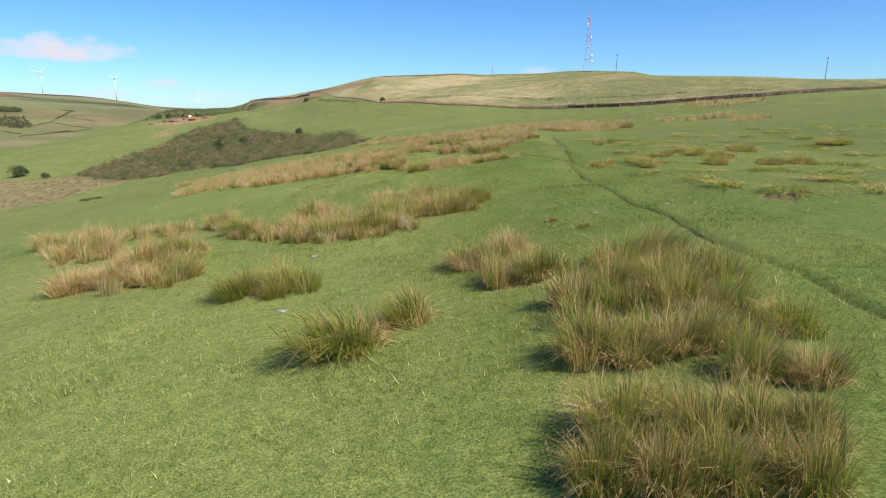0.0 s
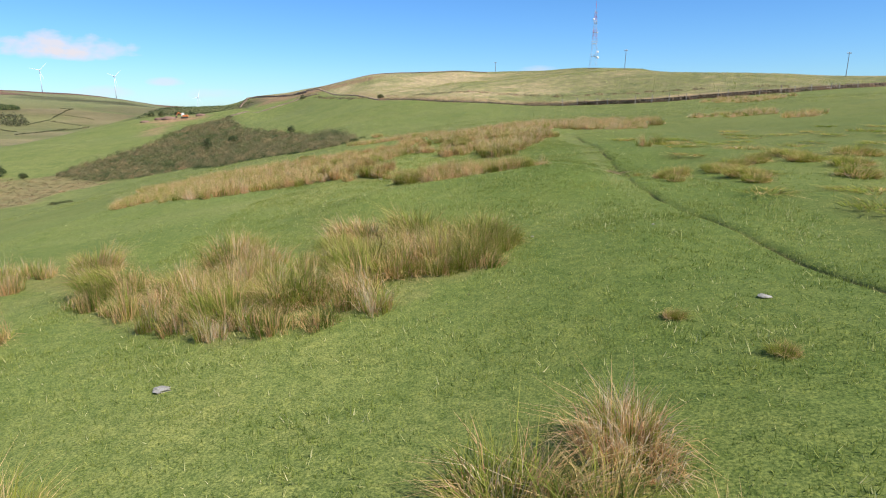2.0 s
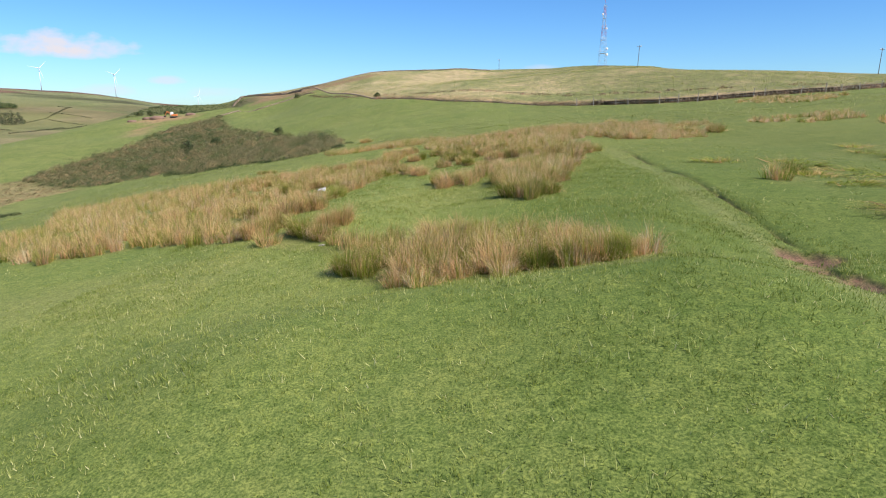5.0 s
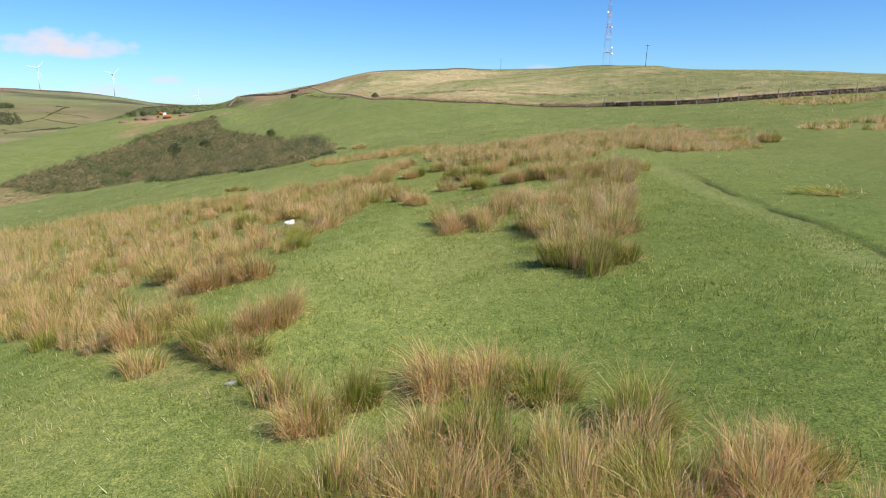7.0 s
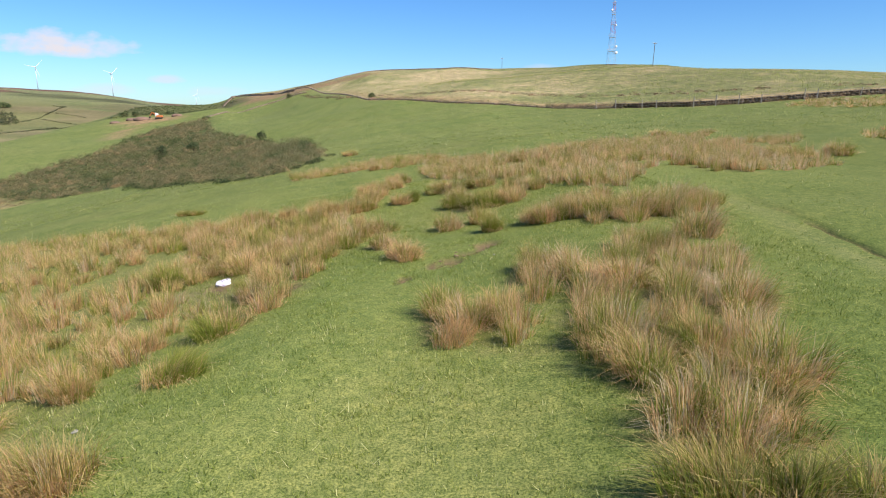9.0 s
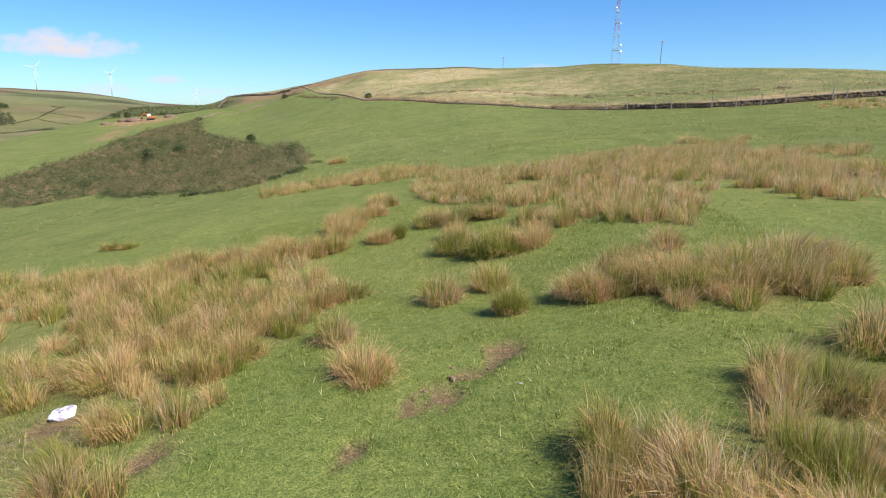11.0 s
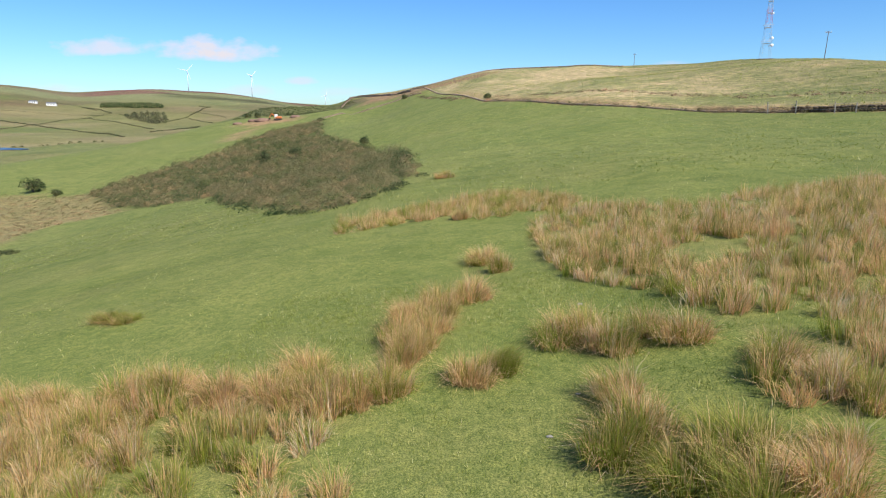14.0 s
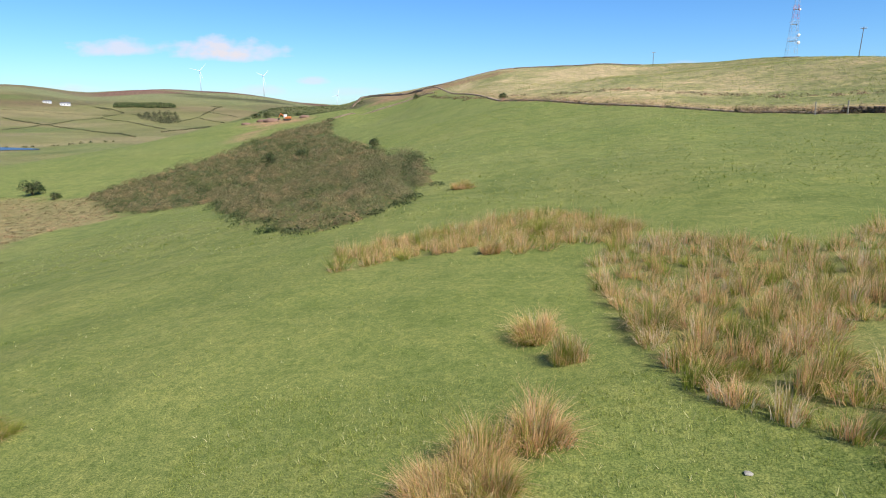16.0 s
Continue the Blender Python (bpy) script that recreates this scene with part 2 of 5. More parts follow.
def part(name, bm, mat, parent=None, label="", smooth_faces=False):
    me = bpy.data.meshes.new(name)
    bm.to_mesh(me)
    bm.free()
    me.materials.append(mat)
    if smooth_faces:
        me.polygons.foreach_set("use_smooth", [True] * len(me.polygons))
    ob = new(name, me)
    ob.parent = parent
    return tagged(ob, label) if label else ob


def box(bm, x, y, z, sx, sy, sz, turn=None, bevel=0.0):
    """A box about a middle point, with bevelled edges."""
    got = bmesh.ops.create_cube(bm, size=1)["verts"]
    for v in got:
        v.co = Vector((v.co.x * sx, v.co.y * sy, v.co.z * sz))
    if bevel:
        edges = list({e for v in got for e in v.link_edges})
        got = [v for v in bmesh.ops.bevel(bm, geom=edges, offset=bevel, segments=1, affect="EDGES")["verts"]]
    for v in got:
        v.co = (turn @ v.co if turn else v.co) + Vector((x, y, z))


def rod(bm, a, b, r0, r1=None, sides=6):
    """A tapered round bar from a to b."""
    a, b = Vector(a), Vector(b)
    m = Matrix.Translation((a + b) / 2) @ (b - a).to_track_quat("Z", "Y").to_matrix().to_4x4()
    bmesh.ops.create_cone(bm, cap_ends=True, segments=sides, radius1=r0, radius2=r0 if r1 is None else r1, depth=(b - a).length, matrix=m)


# ---- landforms ----
def smooth(a, b, v):
    s = np.clip((v - a) / (b - a), 0, 1)
    return s * s * (3 - 2 * s)


def glide(v, knots):
    """A smooth curve through (place, level) knots."""
    k = np.array(knots, float)
    m = np.gradient(k[:, 1], k[:, 0])
    v = np.clip(np.asarray(v, float), k[0, 0], k[-1, 0])
    i = np.clip(np.searchsorted(k[:, 0], v) - 1, 0, len(k) - 2)
    d = k[i + 1, 0] - k[i, 0]
    s = (v - k[i, 0]) / d
    return ((1 + 2 * s) * (1 - s) ** 2 * k[i, 1] + s * (1 - s) ** 2 * d * m[i]
            + s * s * (3 - 2 * s) * k[i + 1, 1] + s * s * (s - 1) * d * m[i + 1])


TABLES = {}


def lumps(x, y, size, seed):
    """Smooth value noise, -1 to 1."""
    if seed not in TABLES:
        TABLES[seed] = np.random.RandomState(seed).uniform(-1, 1, (64, 64))
    table = TABLES[seed]
    u, v = np.asarray(x, float) / size, np.asarray(y, float) / size
    i, j = np.floor(u).astype(int), np.floor(v).astype(int)
    a, b = u - i, v - j
    a, b = a * a * (3 - 2 * a), b * b * (3 - 2 * b)
    p = lambda m, n: table[(i + m) % 64, (j + n) % 64]
    return (p(0, 0) * (1 - a) + p(1, 0) * a) * (1 - b) + (p(0, 1) * (1 - a) + p(1, 1) * a) * b


HILLSIDE = [(-4736.84, -31.58), (-1105.26, -31.58), (-663.16, -30), (-394.74, -28.42), (-236.84, -24.79), (-157.89, -20.53), (-96.32, -15.63), (-64.74, -11.37),
            (-41.05, -6.24), (-25.26, -2.45), (-12.63, 0), (-5.05, 1.03), (0, 1.74), (3.95, 2.37), (7.89, 2.76), (18.95, 3.16), (33.16, 4.26),
            (60, 6.63), (94.74, 8.05), (157.89, 9.47), (473.68, 11.05), (4736.84, 12.63)]
RISE = [(-4736.84, 0), (0, 0), (94.74, 0), (118.42, 0.16), (142.11, 1.42), (157.89, 2.53), (189.47, 6), (221.05, 9.79), (260.53, 12.16), (300, 14.37),
        (363.16, 16.42), (473.68, 15.79), (789.47, 7.89), (1421.05, 0), (4736.84, 0)]


SHOULDER = [(-30, 0), (-26, 0), (-23, -3.6), (-21, -4.9), (-19.6, -5.3), (-18.6, -1.8), (-17, -0.95), (-15, -0.4), (-13, 1.2), (-11, 1.6), (-9, 2), (-7, 1.85), (-5, 0.25), (-3, -1.05),
            (-1, -1.45), (1, -1.6), (3, -1.85), (5, -1.9), (7, -1.7), (10, -1.6), (13, -1), (16, -0.6), (19, -0.1), (22, -1.7), (26, -2.1), (30, -2.6), (35, -1.8), (40, 0), (50, 0)]


def bump(x, y, x0, y0, sx, sy, h):
    return h * np.exp(-((x - x0) / sx) ** 2 - ((y - y0) / sy) ** 2)


def landform(x, y):
    x, y = np.asarray(x, float), np.asarray(y, float)
    h = glide(x, HILLSIDE) + glide(y, RISE) * (0.15 + 0.85 * smooth(-276, -139, x)) * (1 - 0.5 * smooth(55, 174, x))
    h = h + bump(x, y, -42, 387, 88, 87, 10.3) + bump(x, y, -134, 387, 50, 63, 7.9)
    far, side = np.hypot(x, y), np.degrees(np.arctan2(x, y))
    top = glide(side, [(-180, 63), (-80, 94.7), (-50, 94.7), (-47, 96.5), (-45, 101), (-43, 91), (-41.5, 79), (-40, 73), (-38, 81.5), (-36, 86), (-34, 87), (-32, 78),
                       (-30, 73.5), (-28, 64), (-26, 52.3), (-24, 38), (-22, 31.5), (-20, 26), (-10, 36), (30, 31.6), (180, 63)])
    # brow, shoulder and crag of the hill, by direction
    n, way = np.hypot(x, y - 40), np.degrees(np.arctan2(x, y - 40))
    h = h + np.interp(way, *np.array(SHOULDER).T) * smooth(0, 1, (n - 165 - 120 * smooth(-17, -20, way)) / (80 - 35 * smooth(-17, -20, way))) * (1 - smooth(450, 800, n))
    h = h + top * smooth(758, 2526, far) * (1 + 0.06 * lumps(x, y, 410, 5))
    h = h + 6.3 * lumps(x, y, 237, 7) * smooth(395, 950, far) + 0.8 * lumps(x, y, 36, 3) * smooth(95, 250, far)
    return h


def ground_z(x, y):
    near = 1 - smooth(95, 190, np.hypot(x, y))
    brow = smooth(-6, -1.5, x) * smooth(7, 3.5, x) * (0.28 * smooth(25, 31.5, y) * smooth(39, 34.5, y) + 0.3 * smooth(25.5, 30.8, y) * smooth(33.2, 31.2, y))
    local = (bump(x, y, -4, 42.5, 3.6, 8, 0.38) + bump(x, y, 7.8, 33.5, 3, 5, -0.5) + bump(x, y, 6.6, 21, 2, 6, -0.2)
             + bump(x, y, 9.4, 50, 3, 8, -0.2) + bump(x, y, 4.2, 55.7, 2, 2, 0.12))
    return landform(x, y) + brow + local + near * (0.08 * lumps(x, y, 2.7, 11) + 0.14 * lumps(x, y, 8.4, 12))


RUT = [(-20, 6.0), (0, 5.8), (10, 5.65), (21, 5.8), (26, 5.75), (30, 6.15), (33.3, 6.9), (37, 7.4), (42, 8.05), (46, 8.5), (50, 9.0), (53, 9.2), (56, 9.5), (60, 11), (66, 14), (90, 22)]
MUD = ((1.1, 53.1, 0.42), (0.55, 52.5, 0.3), (0.2, 52.0, 0.34), (-0.2, 51.7, 0.3), (-3.4, 51.0, 0.3), (-0.8, 50.6, 0.2), (6.7, 33.4, 0.5), (6.3, 31.6, 0.45), (6.5, 32.5, 0.4),
       (9.3, 17.2, 0.4), (-5.6, 52.4, 0.5), (9.9, 17.6, 0.3), (2.0, 60.0, 0.2))
FIELD_WALL = [(-140, 420), (-63, 330), (-20, 206), (-6.5, 183), (4, 165), (17.5, 148), (27, 139), (36.5, 132), (47, 129.5), (62, 126), (82, 134), (130, 160), (400, 260)]
WALL_X, WALL_Y = np.array(FIELD_WALL, float).T


def rut_side(x, y):
    return x - glide(y, RUT) - 0.16 * lumps(x * 0 + 3, y, 1.9, 21) - 0.05 * lumps(x * 0 + 9, y, 0.7, 22)


def bare(x, y):
    """How bare of grass the ground is, 0 to 1."""
    m = 0 * x
    for a, b, r in MUD:
        d = np.hypot((x - a), (y - b) * 0.75) / r + 0.5 * lumps(x, y, 0.45, 23) + 0.3 * lumps(x, y, 0.17, 24)
        m = np.maximum(m, 1 - smooth(0.55, 1.05, d))
    r = rut_side(x, y)
    return np.maximum(m, np.exp(-(r / 0.042) ** 2) * np.clip(0.36 + 0.6 * lumps(x, y, 1.3, 25), 0, 0.8) * smooth(58, 50, y))


def ground_level(x, y):
    x, y = np.asarray(x, float), np.asarray(y, float)
    r, fade = rut_side(x, y), smooth(64, 54, y) * smooth(60, 30, np.abs(x))
    dip = -0.022 * np.exp(-(r / 0.045) ** 2) * np.clip(0.6 + 0.6 * lumps(x * 0, y, 1.4, 26), 0, 1) * smooth(54, 36, y + 6 * lumps(x * 0, y, 5, 27)) + 0.05 * smooth(0.02, 0.25, r) * smooth(3.2, 0.8, r)
    return ground_z(x, y) + dip * fade - 0.1 * bare(x, y) * smooth(80, 60, y)


def inside(x, y, polygon):
    px, py = np.array(polygon, float).T
    odd = np.zeros(np.shape(x), bool)
    for i in range(len(px)):
        j = i - 1
        cross = (py[i] > y) != (py[j] > y)
        with np.errstate(divide="ignore", invalid="ignore"):
            odd ^= cross & (x < (px[j] - px[i]) * (y - py[i]) / (py[j] - py[i]) + px[i])
    return odd


def spread(polygon, gap, seed, tries=40):
    """Places scattered inside a polygon, no two nearer than the gap."""
    r = np.random.RandomState(seed)
    p = np.array(polygon, float)
    lo, hi = p.min(0), p.max(0)
    n = int((hi - lo).prod() / gap ** 2 * 2.2)
    q = r.uniform(lo, hi, (n, 2))
    q = q[inside(q[:, 0], q[:, 1], polygon)]
    cells, kept = {}, []
    for x, y in q:
        i, j = int(x // gap), int(y // gap)
        if all((x - a) ** 2 + (y - b) ** 2 >= gap * gap for m in (i - 1, i, i + 1) for k in (j - 1, j, j + 1) for a, b in cells.get((m, k), ())):
            cells.setdefault((i, j), []).append((x, y))
            kept.append((x, y))
    return np.array(kept).reshape(-1, 2)


def poly(text):
    return [tuple(float(v) for v in p.split(",")) for p in text.split()]


GORSE = poly("-91,278 -67,218 -38,167 -22,137 -15,115 -12.6,97 -13,93 -15,90 -19.3,92.7 -26.7,103 -53.5,140 -71,144 -98,167 -95,189 -91,208 -100,260")
BRACKEN = poly("-127,172 -96,165 -70,142 -79,135 -76,122 -92,120 -120,150 -150,170")
# brown crag, heather on the far skyline, dark heath, rough ground round the farm
MOORLAND = ((poly("-113,350 -111,372 -102,372 -85,356 -68,334 -52,326 -36,330 -30,324 -40,312 -56,305 -66,306 -76,314 -97,332"), 0.85, (0.24, 0.155, 0.10)),
            (poly("-155,322 -112,316 -98,345 -118,374 -165,362"), 0.8, (0.10, 0.10, 0.05)),
            (poly("-1422,1666 -1268,1640 -1165,1700 -1206,1900 -1300,2100 -1500,2000 -1500,1760"), 0.85, (0.17, 0.075, 0.075)),
            (poly("-1240,1479 -1148,1509 -1077,1571 -1150,1720 -1268,1640 -1400,1660"), 0.8, (0.17, 0.08, 0.075)),
            (poly("-1090,1640 -1011,1766 -881,1791 -780,1840 -760,1760 -811,1651 -943,1640 -1039,1564"), 0.85, (0.07, 0.072, 0.04)),
            (poly("-1113,1110 -1106,1198 -1062,1209 -1007,1208 -990,1129 -1001,1073 -1026,1026 -1150,1020"), 0.7, (0.13, 0.095, 0.06)))
# beds of rush: spacing, share of dry stems, outline
BEDS = {
    "slope": (0.6, "t", poly("-32,74 -24,70 -16.7,65.8 -8.8,62.2 -5.2,59.5 -2.8,60.9 -3.1,51.8 -3.6,48.5 -5.4,48.1 -4.3,43.2 -5.2,42.4 -6.6,41.8 -8.8,42 -13,47.4 -20,54")),
    "spring": (0.5, "t", poly("-14,63.6 -9.5,62.8 -8.4,62.8 -6.6,62.9 -5.2,62.9 -3,62.7 -3.8,62.2 -4,60.7 -3.3,58.3 -2.5,57.2 -2.6,55.9 -2.8,55.3 -5.8,56.2 -6.7,55.7")),
    "hollow": (0.49, "b", poly("-1.1,73.4 -0.1,68.7 1.2,67.8 2.2,66.3 2.7,65.7 2.8,63.5 3.1,62.1 3.5,61.5 4.2,61.9 4.9,61.8 14.3,82.8 6.8,79.8 4.4,77.8 1.3,80.6 -0.7,81.2 -1.5,76.3")),
    "east": (0.5, "b", poly("11.6,81.3 23.4,92.2 6.3,59.4 6.1,60.2 5.3,61.2 5,61.8")),
    "flank": (0.55, "b", poly("12.3,82.7 17,82.1 23.7,79.1 12.3,62.5 10.9,63.4 11.6,66.6 11.5,70.3 9.5,70.3")),
    "lobe": (0.5, "b", poly("2.4,62.7 2.6,62.1 2.9,61.8 4,64.4 3.1,64.4")),
    "upper": (0.7, "b", poly("6.2,76 10.9,72.3 10.5,64 14.6,63 18.8,66.6 19.8,74.3 15.8,84 11,82")),
    "tongue": (0.46, "t", poly("-10.1,79 -8.1,80.4 -5.6,81 -3.6,80 -1.8,80.8 0.2,80.9 0.1,83.1 -3,87.2 -5.1,87.6 -6.9,85.3 -11.2,82.3")),
    "bank": (0.56, "t", poly("-20,46.2 -12.1,41.4 -10,43 -1.9,36.4 0.5,34.3 3,31.8 4.4,32.7 4.1,33.2 2.2,34.2 -0.5,35.9 -2.3,38.1 -6.1,41.7 -13,48.2 -24,56")),
    "ridge": (0.72, "b", poly("24.6,73.6 26.7,71.2 28.6,70.4 33,72.5 37,81 32,82 27,78")),
    "brow": (0.8, "t", poly("28.7,63.7 32.5,64.4 36.5,70 33,70.5")),
    "wallside": (1.0, "b", poly("43.5,120 47,105 59,115 58,120 50,125.5")),
    "nearside": (0.72, "d", poly("0.2,12.6 1.1,13.6 2,12.9 2.8,12.1 4.4,11.7 4.5,10 4.6,8.7 3.6,6.4 3,5 1.3,5 1.3,6.3 1.6,7.5 2,8.4 1.8,9.7 1.3,10.7 0.7,10.8")),
    "terrace": (0.55, "m", poly("-7.7,21.6 -6.5,20.5 -3.3,18.1 -2.2,18.3 -0.7,19.2 -0.5,20.3 1.2,20.2 0.9,21.7 -2.1,23.6 -3.4,22.1 -5.8,23 -8.1,23.5")),
    "knoll": (0.55, "m", poly("-9.6,15.3 -7.9,14.7 -7.3,15.3 -6.5,15.7 -7.3,18.5 -8.2,20.3 -11.2,23.1 -12,21.2 -16.8,25.5")),
    "strip": (0.55, "b", poly("-17.5,28 -13.8,25.6 -12,25 -8.6,23.6 -8,24.4 -10.2,26 -14.2,27.4 -17,29.5")),
    "foot": (0.5, "g", poly("-4.8,12.9 -3.7,12.5 -2.9,13.1 -3.3,14 -5.2,14.4")),
    "crest": (0.48, "g", poly("-2.2,21.9 -1.4,20.9 -0.7,20.6 -0,20.5 0.5,20.4 1.1,20.7 1.5,21.5 1.3,22.1 0.7,22.8 -0.3,23.3 -1.4,23.6 -2.2,23.2 -2.3,22.6")),
    "dip": (0.5, "m", poly("-3.8,21.3 -6,24.3 -5.4,25 -4.2,24.8 -3.7,23.5 -3.9,22.4 -3.3,21.1")),
    "middle": (0.45, "m", poly("-1.8,34.3 -1.2,33.8 -0.6,32.9 -0.3,32.6 3.7,32.7 3.9,33 3,33.7 2.4,34.4 2,34.9 1.2,35.5 0.4,36 -0.4,35.3 -1.3,34.8 -1.7,34.6")),
    "corner": (0.48, "b", poly("2.1,41.3 2.3,40.9 2.8,40.7 3.5,40.9 3.7,41.6 3.8,42.9 4.4,43.9 4.9,45.9 6,49.8 4.4,50.7 2.7,48.8 1.7,49 2,45.8 2.2,44.1 2.4,42.8")),
    "island": (0.5, "b", poly("-0.4,47.1 0.5,45.9 1.5,45.8 1.5,46.8 1,47.4 -0.2,47.7")),
    "mound": (0.5, "b", poly("3.4,55.5 3.6,54.5 5,53.6 5.8,53.5 7.2,54.3 7.7,55.4 7,56.8 5.4,56.3 3.9,56.1")),
    "slip": (0.45, "b", poly("4.1,51.4 4,50.6 4.2,49.8 4.6,49.6 5.1,50.3 4.6,51")),
    "lip": (0.45, "t", poly("1.6,49.2 1.8,49.5 2.2,49.7 2.8,49.4 2.7,48.9")),
    "rough": (2.0, "l", poly("7.7,20.6 9,31.1 9.8,40.3 11.4,48.4 20,52 30,46 30,30 20,20 12,16")),
    "patch": (0.85, "m", poly("9.7,40.7 11.5,41 13.2,45 11.6,44.6")),
    "cluster": (0.8, "g", poly("6.3,28.9 7.7,29.5 8.6,31.1 7.7,30.9")),
}


# ---- ground ----
def steps(a, b, fine, grow, far):
    """Grid lines: fine from a to b, ever wider out to far on both sides."""
    v = list(np.arange(a, b + fine / 2, fine))
    for end, sign, grow in ((b, 1, grow[1]), (a, -1, grow[0])):
        s, p, more = fine, end, []
        while abs(p) < far:
            s *= grow
            p += sign * s
            more.append(p)
        v = v + more if sign > 0 else more[::-1] + v
    return np.array(v)


def tint_of(x, y):
    """The colour of what grows there, with some slope shade and far haze mixed in."""
    def mixin(c, share, rgb):
        s = np.clip(share, 0, 1)[..., None]
        return c * (1 - s) + s * np.array(rgb)
    far = np.hypot(x, y)
    c = np.ones(x.shape + (3,)) * np.array((0.138, 0.174, 0.049))
    c = mixin(c, 0.5 + 0.5 * lumps(x, y, 13, 31) + 0.25 * lumps(x, y, 3.1, 32), (0.168, 0.196, 0.059))
    c = mixin(c, smooth(0.25, 0.8, lumps(x, y, 6.1, 33)) * 0.3, (0.225, 0.22, 0.08))
    c = mixin(c, 0.8 * smooth(-2.0, 4.5, x + 1.5 * lumps(x, y, 7, 38)) * smooth(75, 40, y), (0.090, 0.124, 0.031))
    # shade of the left-facing slope, worked into the grass colour
    c = mixin(c, 0.7 * smooth(6, 18, x) * smooth(190, 140, y), (0.10, 0.128, 0.038))
    # darker band across, 22 to 34 m ahead
    c = mixin(c, 0.5 * smooth(22, 25, y) * smooth(34, 31, y), (0.115, 0.152, 0.039))
    c = mixin(c, 0.55 * smooth(62, 110, y) * (0.8 + 0.4 * lumps(x, y, 4.3, 39)), (0.150, 0.168, 0.062))
    beside = rut_side(x, y)
    c = mixin(c, 0.28 * np.exp(-((beside + 0.5) / 0.32) ** 2) * smooth(24, 30, y) * smooth(62, 54, y), (0.25, 0.24, 0.12))
    for gap, kind, outline in BEDS.values():
        p = np.array(outline)
        m, r = p.mean(0), np.abs(p - p.mean(0)).max() + 3
        k = (np.abs(x - m[0]) < r) & (np.abs(y - m[1]) < r)
        if k.any():
            w = np.zeros(x.shape)
            jog = 0.5 * lumps(x[k], y[k], 1.3, 30)
            w[k] = inside(x[k] + jog, y[k] - jog, outline) * (0.4 + 0.3 * lumps(x[k], y[k], 0.8, 34)) * (0.3 if kind == "l" else 1.0)
            c = mixin(c, w, (0.19, 0.175, 0.075))
    # rough grazing above the wall
    above = y - np.interp(x, WALL_X, WALL_Y)
    moor = smooth(-0.5, 1.5, above) * (x > -70) + (x <= -70) * smooth(-140, -70, x) * smooth(330, 360, y)
    straw = np.clip(0.5 + 0.5 * lumps(x, y, 31, 35) + 0.35 * lumps(x, y, 9, 36) + 0.3 * lumps(x, y, 3, 37) + 0.3 * smooth(10, 140, above) - 0.42 * smooth(-20, 70, x), 0, 1)
    grazing = np.array((0.185, 0.19, 0.085)) * (1 - straw[..., None]) + np.array((0.40, 0.315, 0.20)) * straw[..., None]
    # moor colour darkened rightwards to stand for shade on the slope
    grazing = grazing * (1 - 0.2 * smooth(0, 60, x))[..., None]
    c = c * (1 - np.clip(moor, 0, 1)[..., None]) + grazing * np.clip(moor, 0, 1)[..., None]
    c = mixin(c, smooth(-1, 1, above) * smooth(14, 9, above) * (x > -40), (0.30, 0.225, 0.13))
    # valley fields and the moor on the skyline
    cell = lumps(np.floor((x * 0.9 + y * 0.35) / 95) * 37.3, np.floor((y - 0.3 * x) / 120) * 17.7, 1.0, 41)
    valley = smooth(-170, -260, x) * smooth(330, 480, far)
    field = mixin(np.ones(x.shape + (3,)) * np.array((0.185, 0.195, 0.088)), smooth(-0.1, 0.3, cell), (0.235, 0.215, 0.12))
    field = mixin(field, smooth(0.45, 0.7, cell), (0.15, 0.18, 0.072))
    field = field * (0.84 + 0.14 * lumps(x, y, 23, 55) + 0.10 * lumps(x, y, 9, 56))[..., None] * np.array((1.03, 0.97, 0.95))
    c = c * (1 - valley[..., None]) + field * valley[..., None]
    # far moor paled: some distance haze is put into its colour
    c = mixin(c, smooth(1500, 1900, far + 220 * lumps(x, y, 300, 42)), (0.175, 0.185, 0.10))
    c = mixin(c, smooth(1700, 2000, far) * smooth(0.0, 0.4, lumps(x, y, 420, 43)), (0.13, 0.07, 0.06))
    c = mixin(c, smooth(1150, 1400, far) * smooth(0.0, 0.4, lumps(x, y, 180, 46)) * (far < 1800) * 0.5, (0.11, 0.085, 0.055))
    for outline, share, rgb in MOORLAND:
        c = mixin(c, inside(x + 9 * lumps(x, y, 30, 48), y + 9 * lumps(x, y, 30, 49), outline) * (share + 0.3 * lumps(x, y, 7, 47)), rgb)
    c = mixin(c, inside(x, y, GORSE) * 0.9, (0.07, 0.075, 0.03))
    c = mixin(c, inside(x, y, BRACKEN) * 0.8, (0.24, 0.19, 0.10))
    # trampled earth round the digger, and its track
    yard = 1 - smooth(0.6, 1.1, np.hypot((x + 124) / 15, (y - 300) / 9) + 0.4 * lumps(x, y, 4, 44))
    track = 1 - smooth(1.0, 3.0, np.abs(x - np.interp(y, [235, 262, 292], [-105, -116, -122])) + 1.5 * lumps(x, y, 5, 45) + 9 * (y < 236) + 9 * (y > 296))
    c = mixin(c, np.maximum(yard, track * 0.8), (0.30, 0.19, 0.12))
    c = mixin(c, 0.75 * np.exp(-((x + 5.7) / 0.9) ** 2 - ((y - 52.2) / 1.1) ** 2), (0.23, 0.165, 0.105))
    c = mixin(c, bare(x, y) * (y < 80), (0.165, 0.10, 0.072))
    c = c * np.array((1.0, 1.0, 0.96))
    # duller, less green turf on the upper slope
    c = mixin(c, 0.3 * smooth(42, 60, y) * smooth(125, 95, y) * smooth(-60, -30, x), (0.145, 0.15, 0.047))
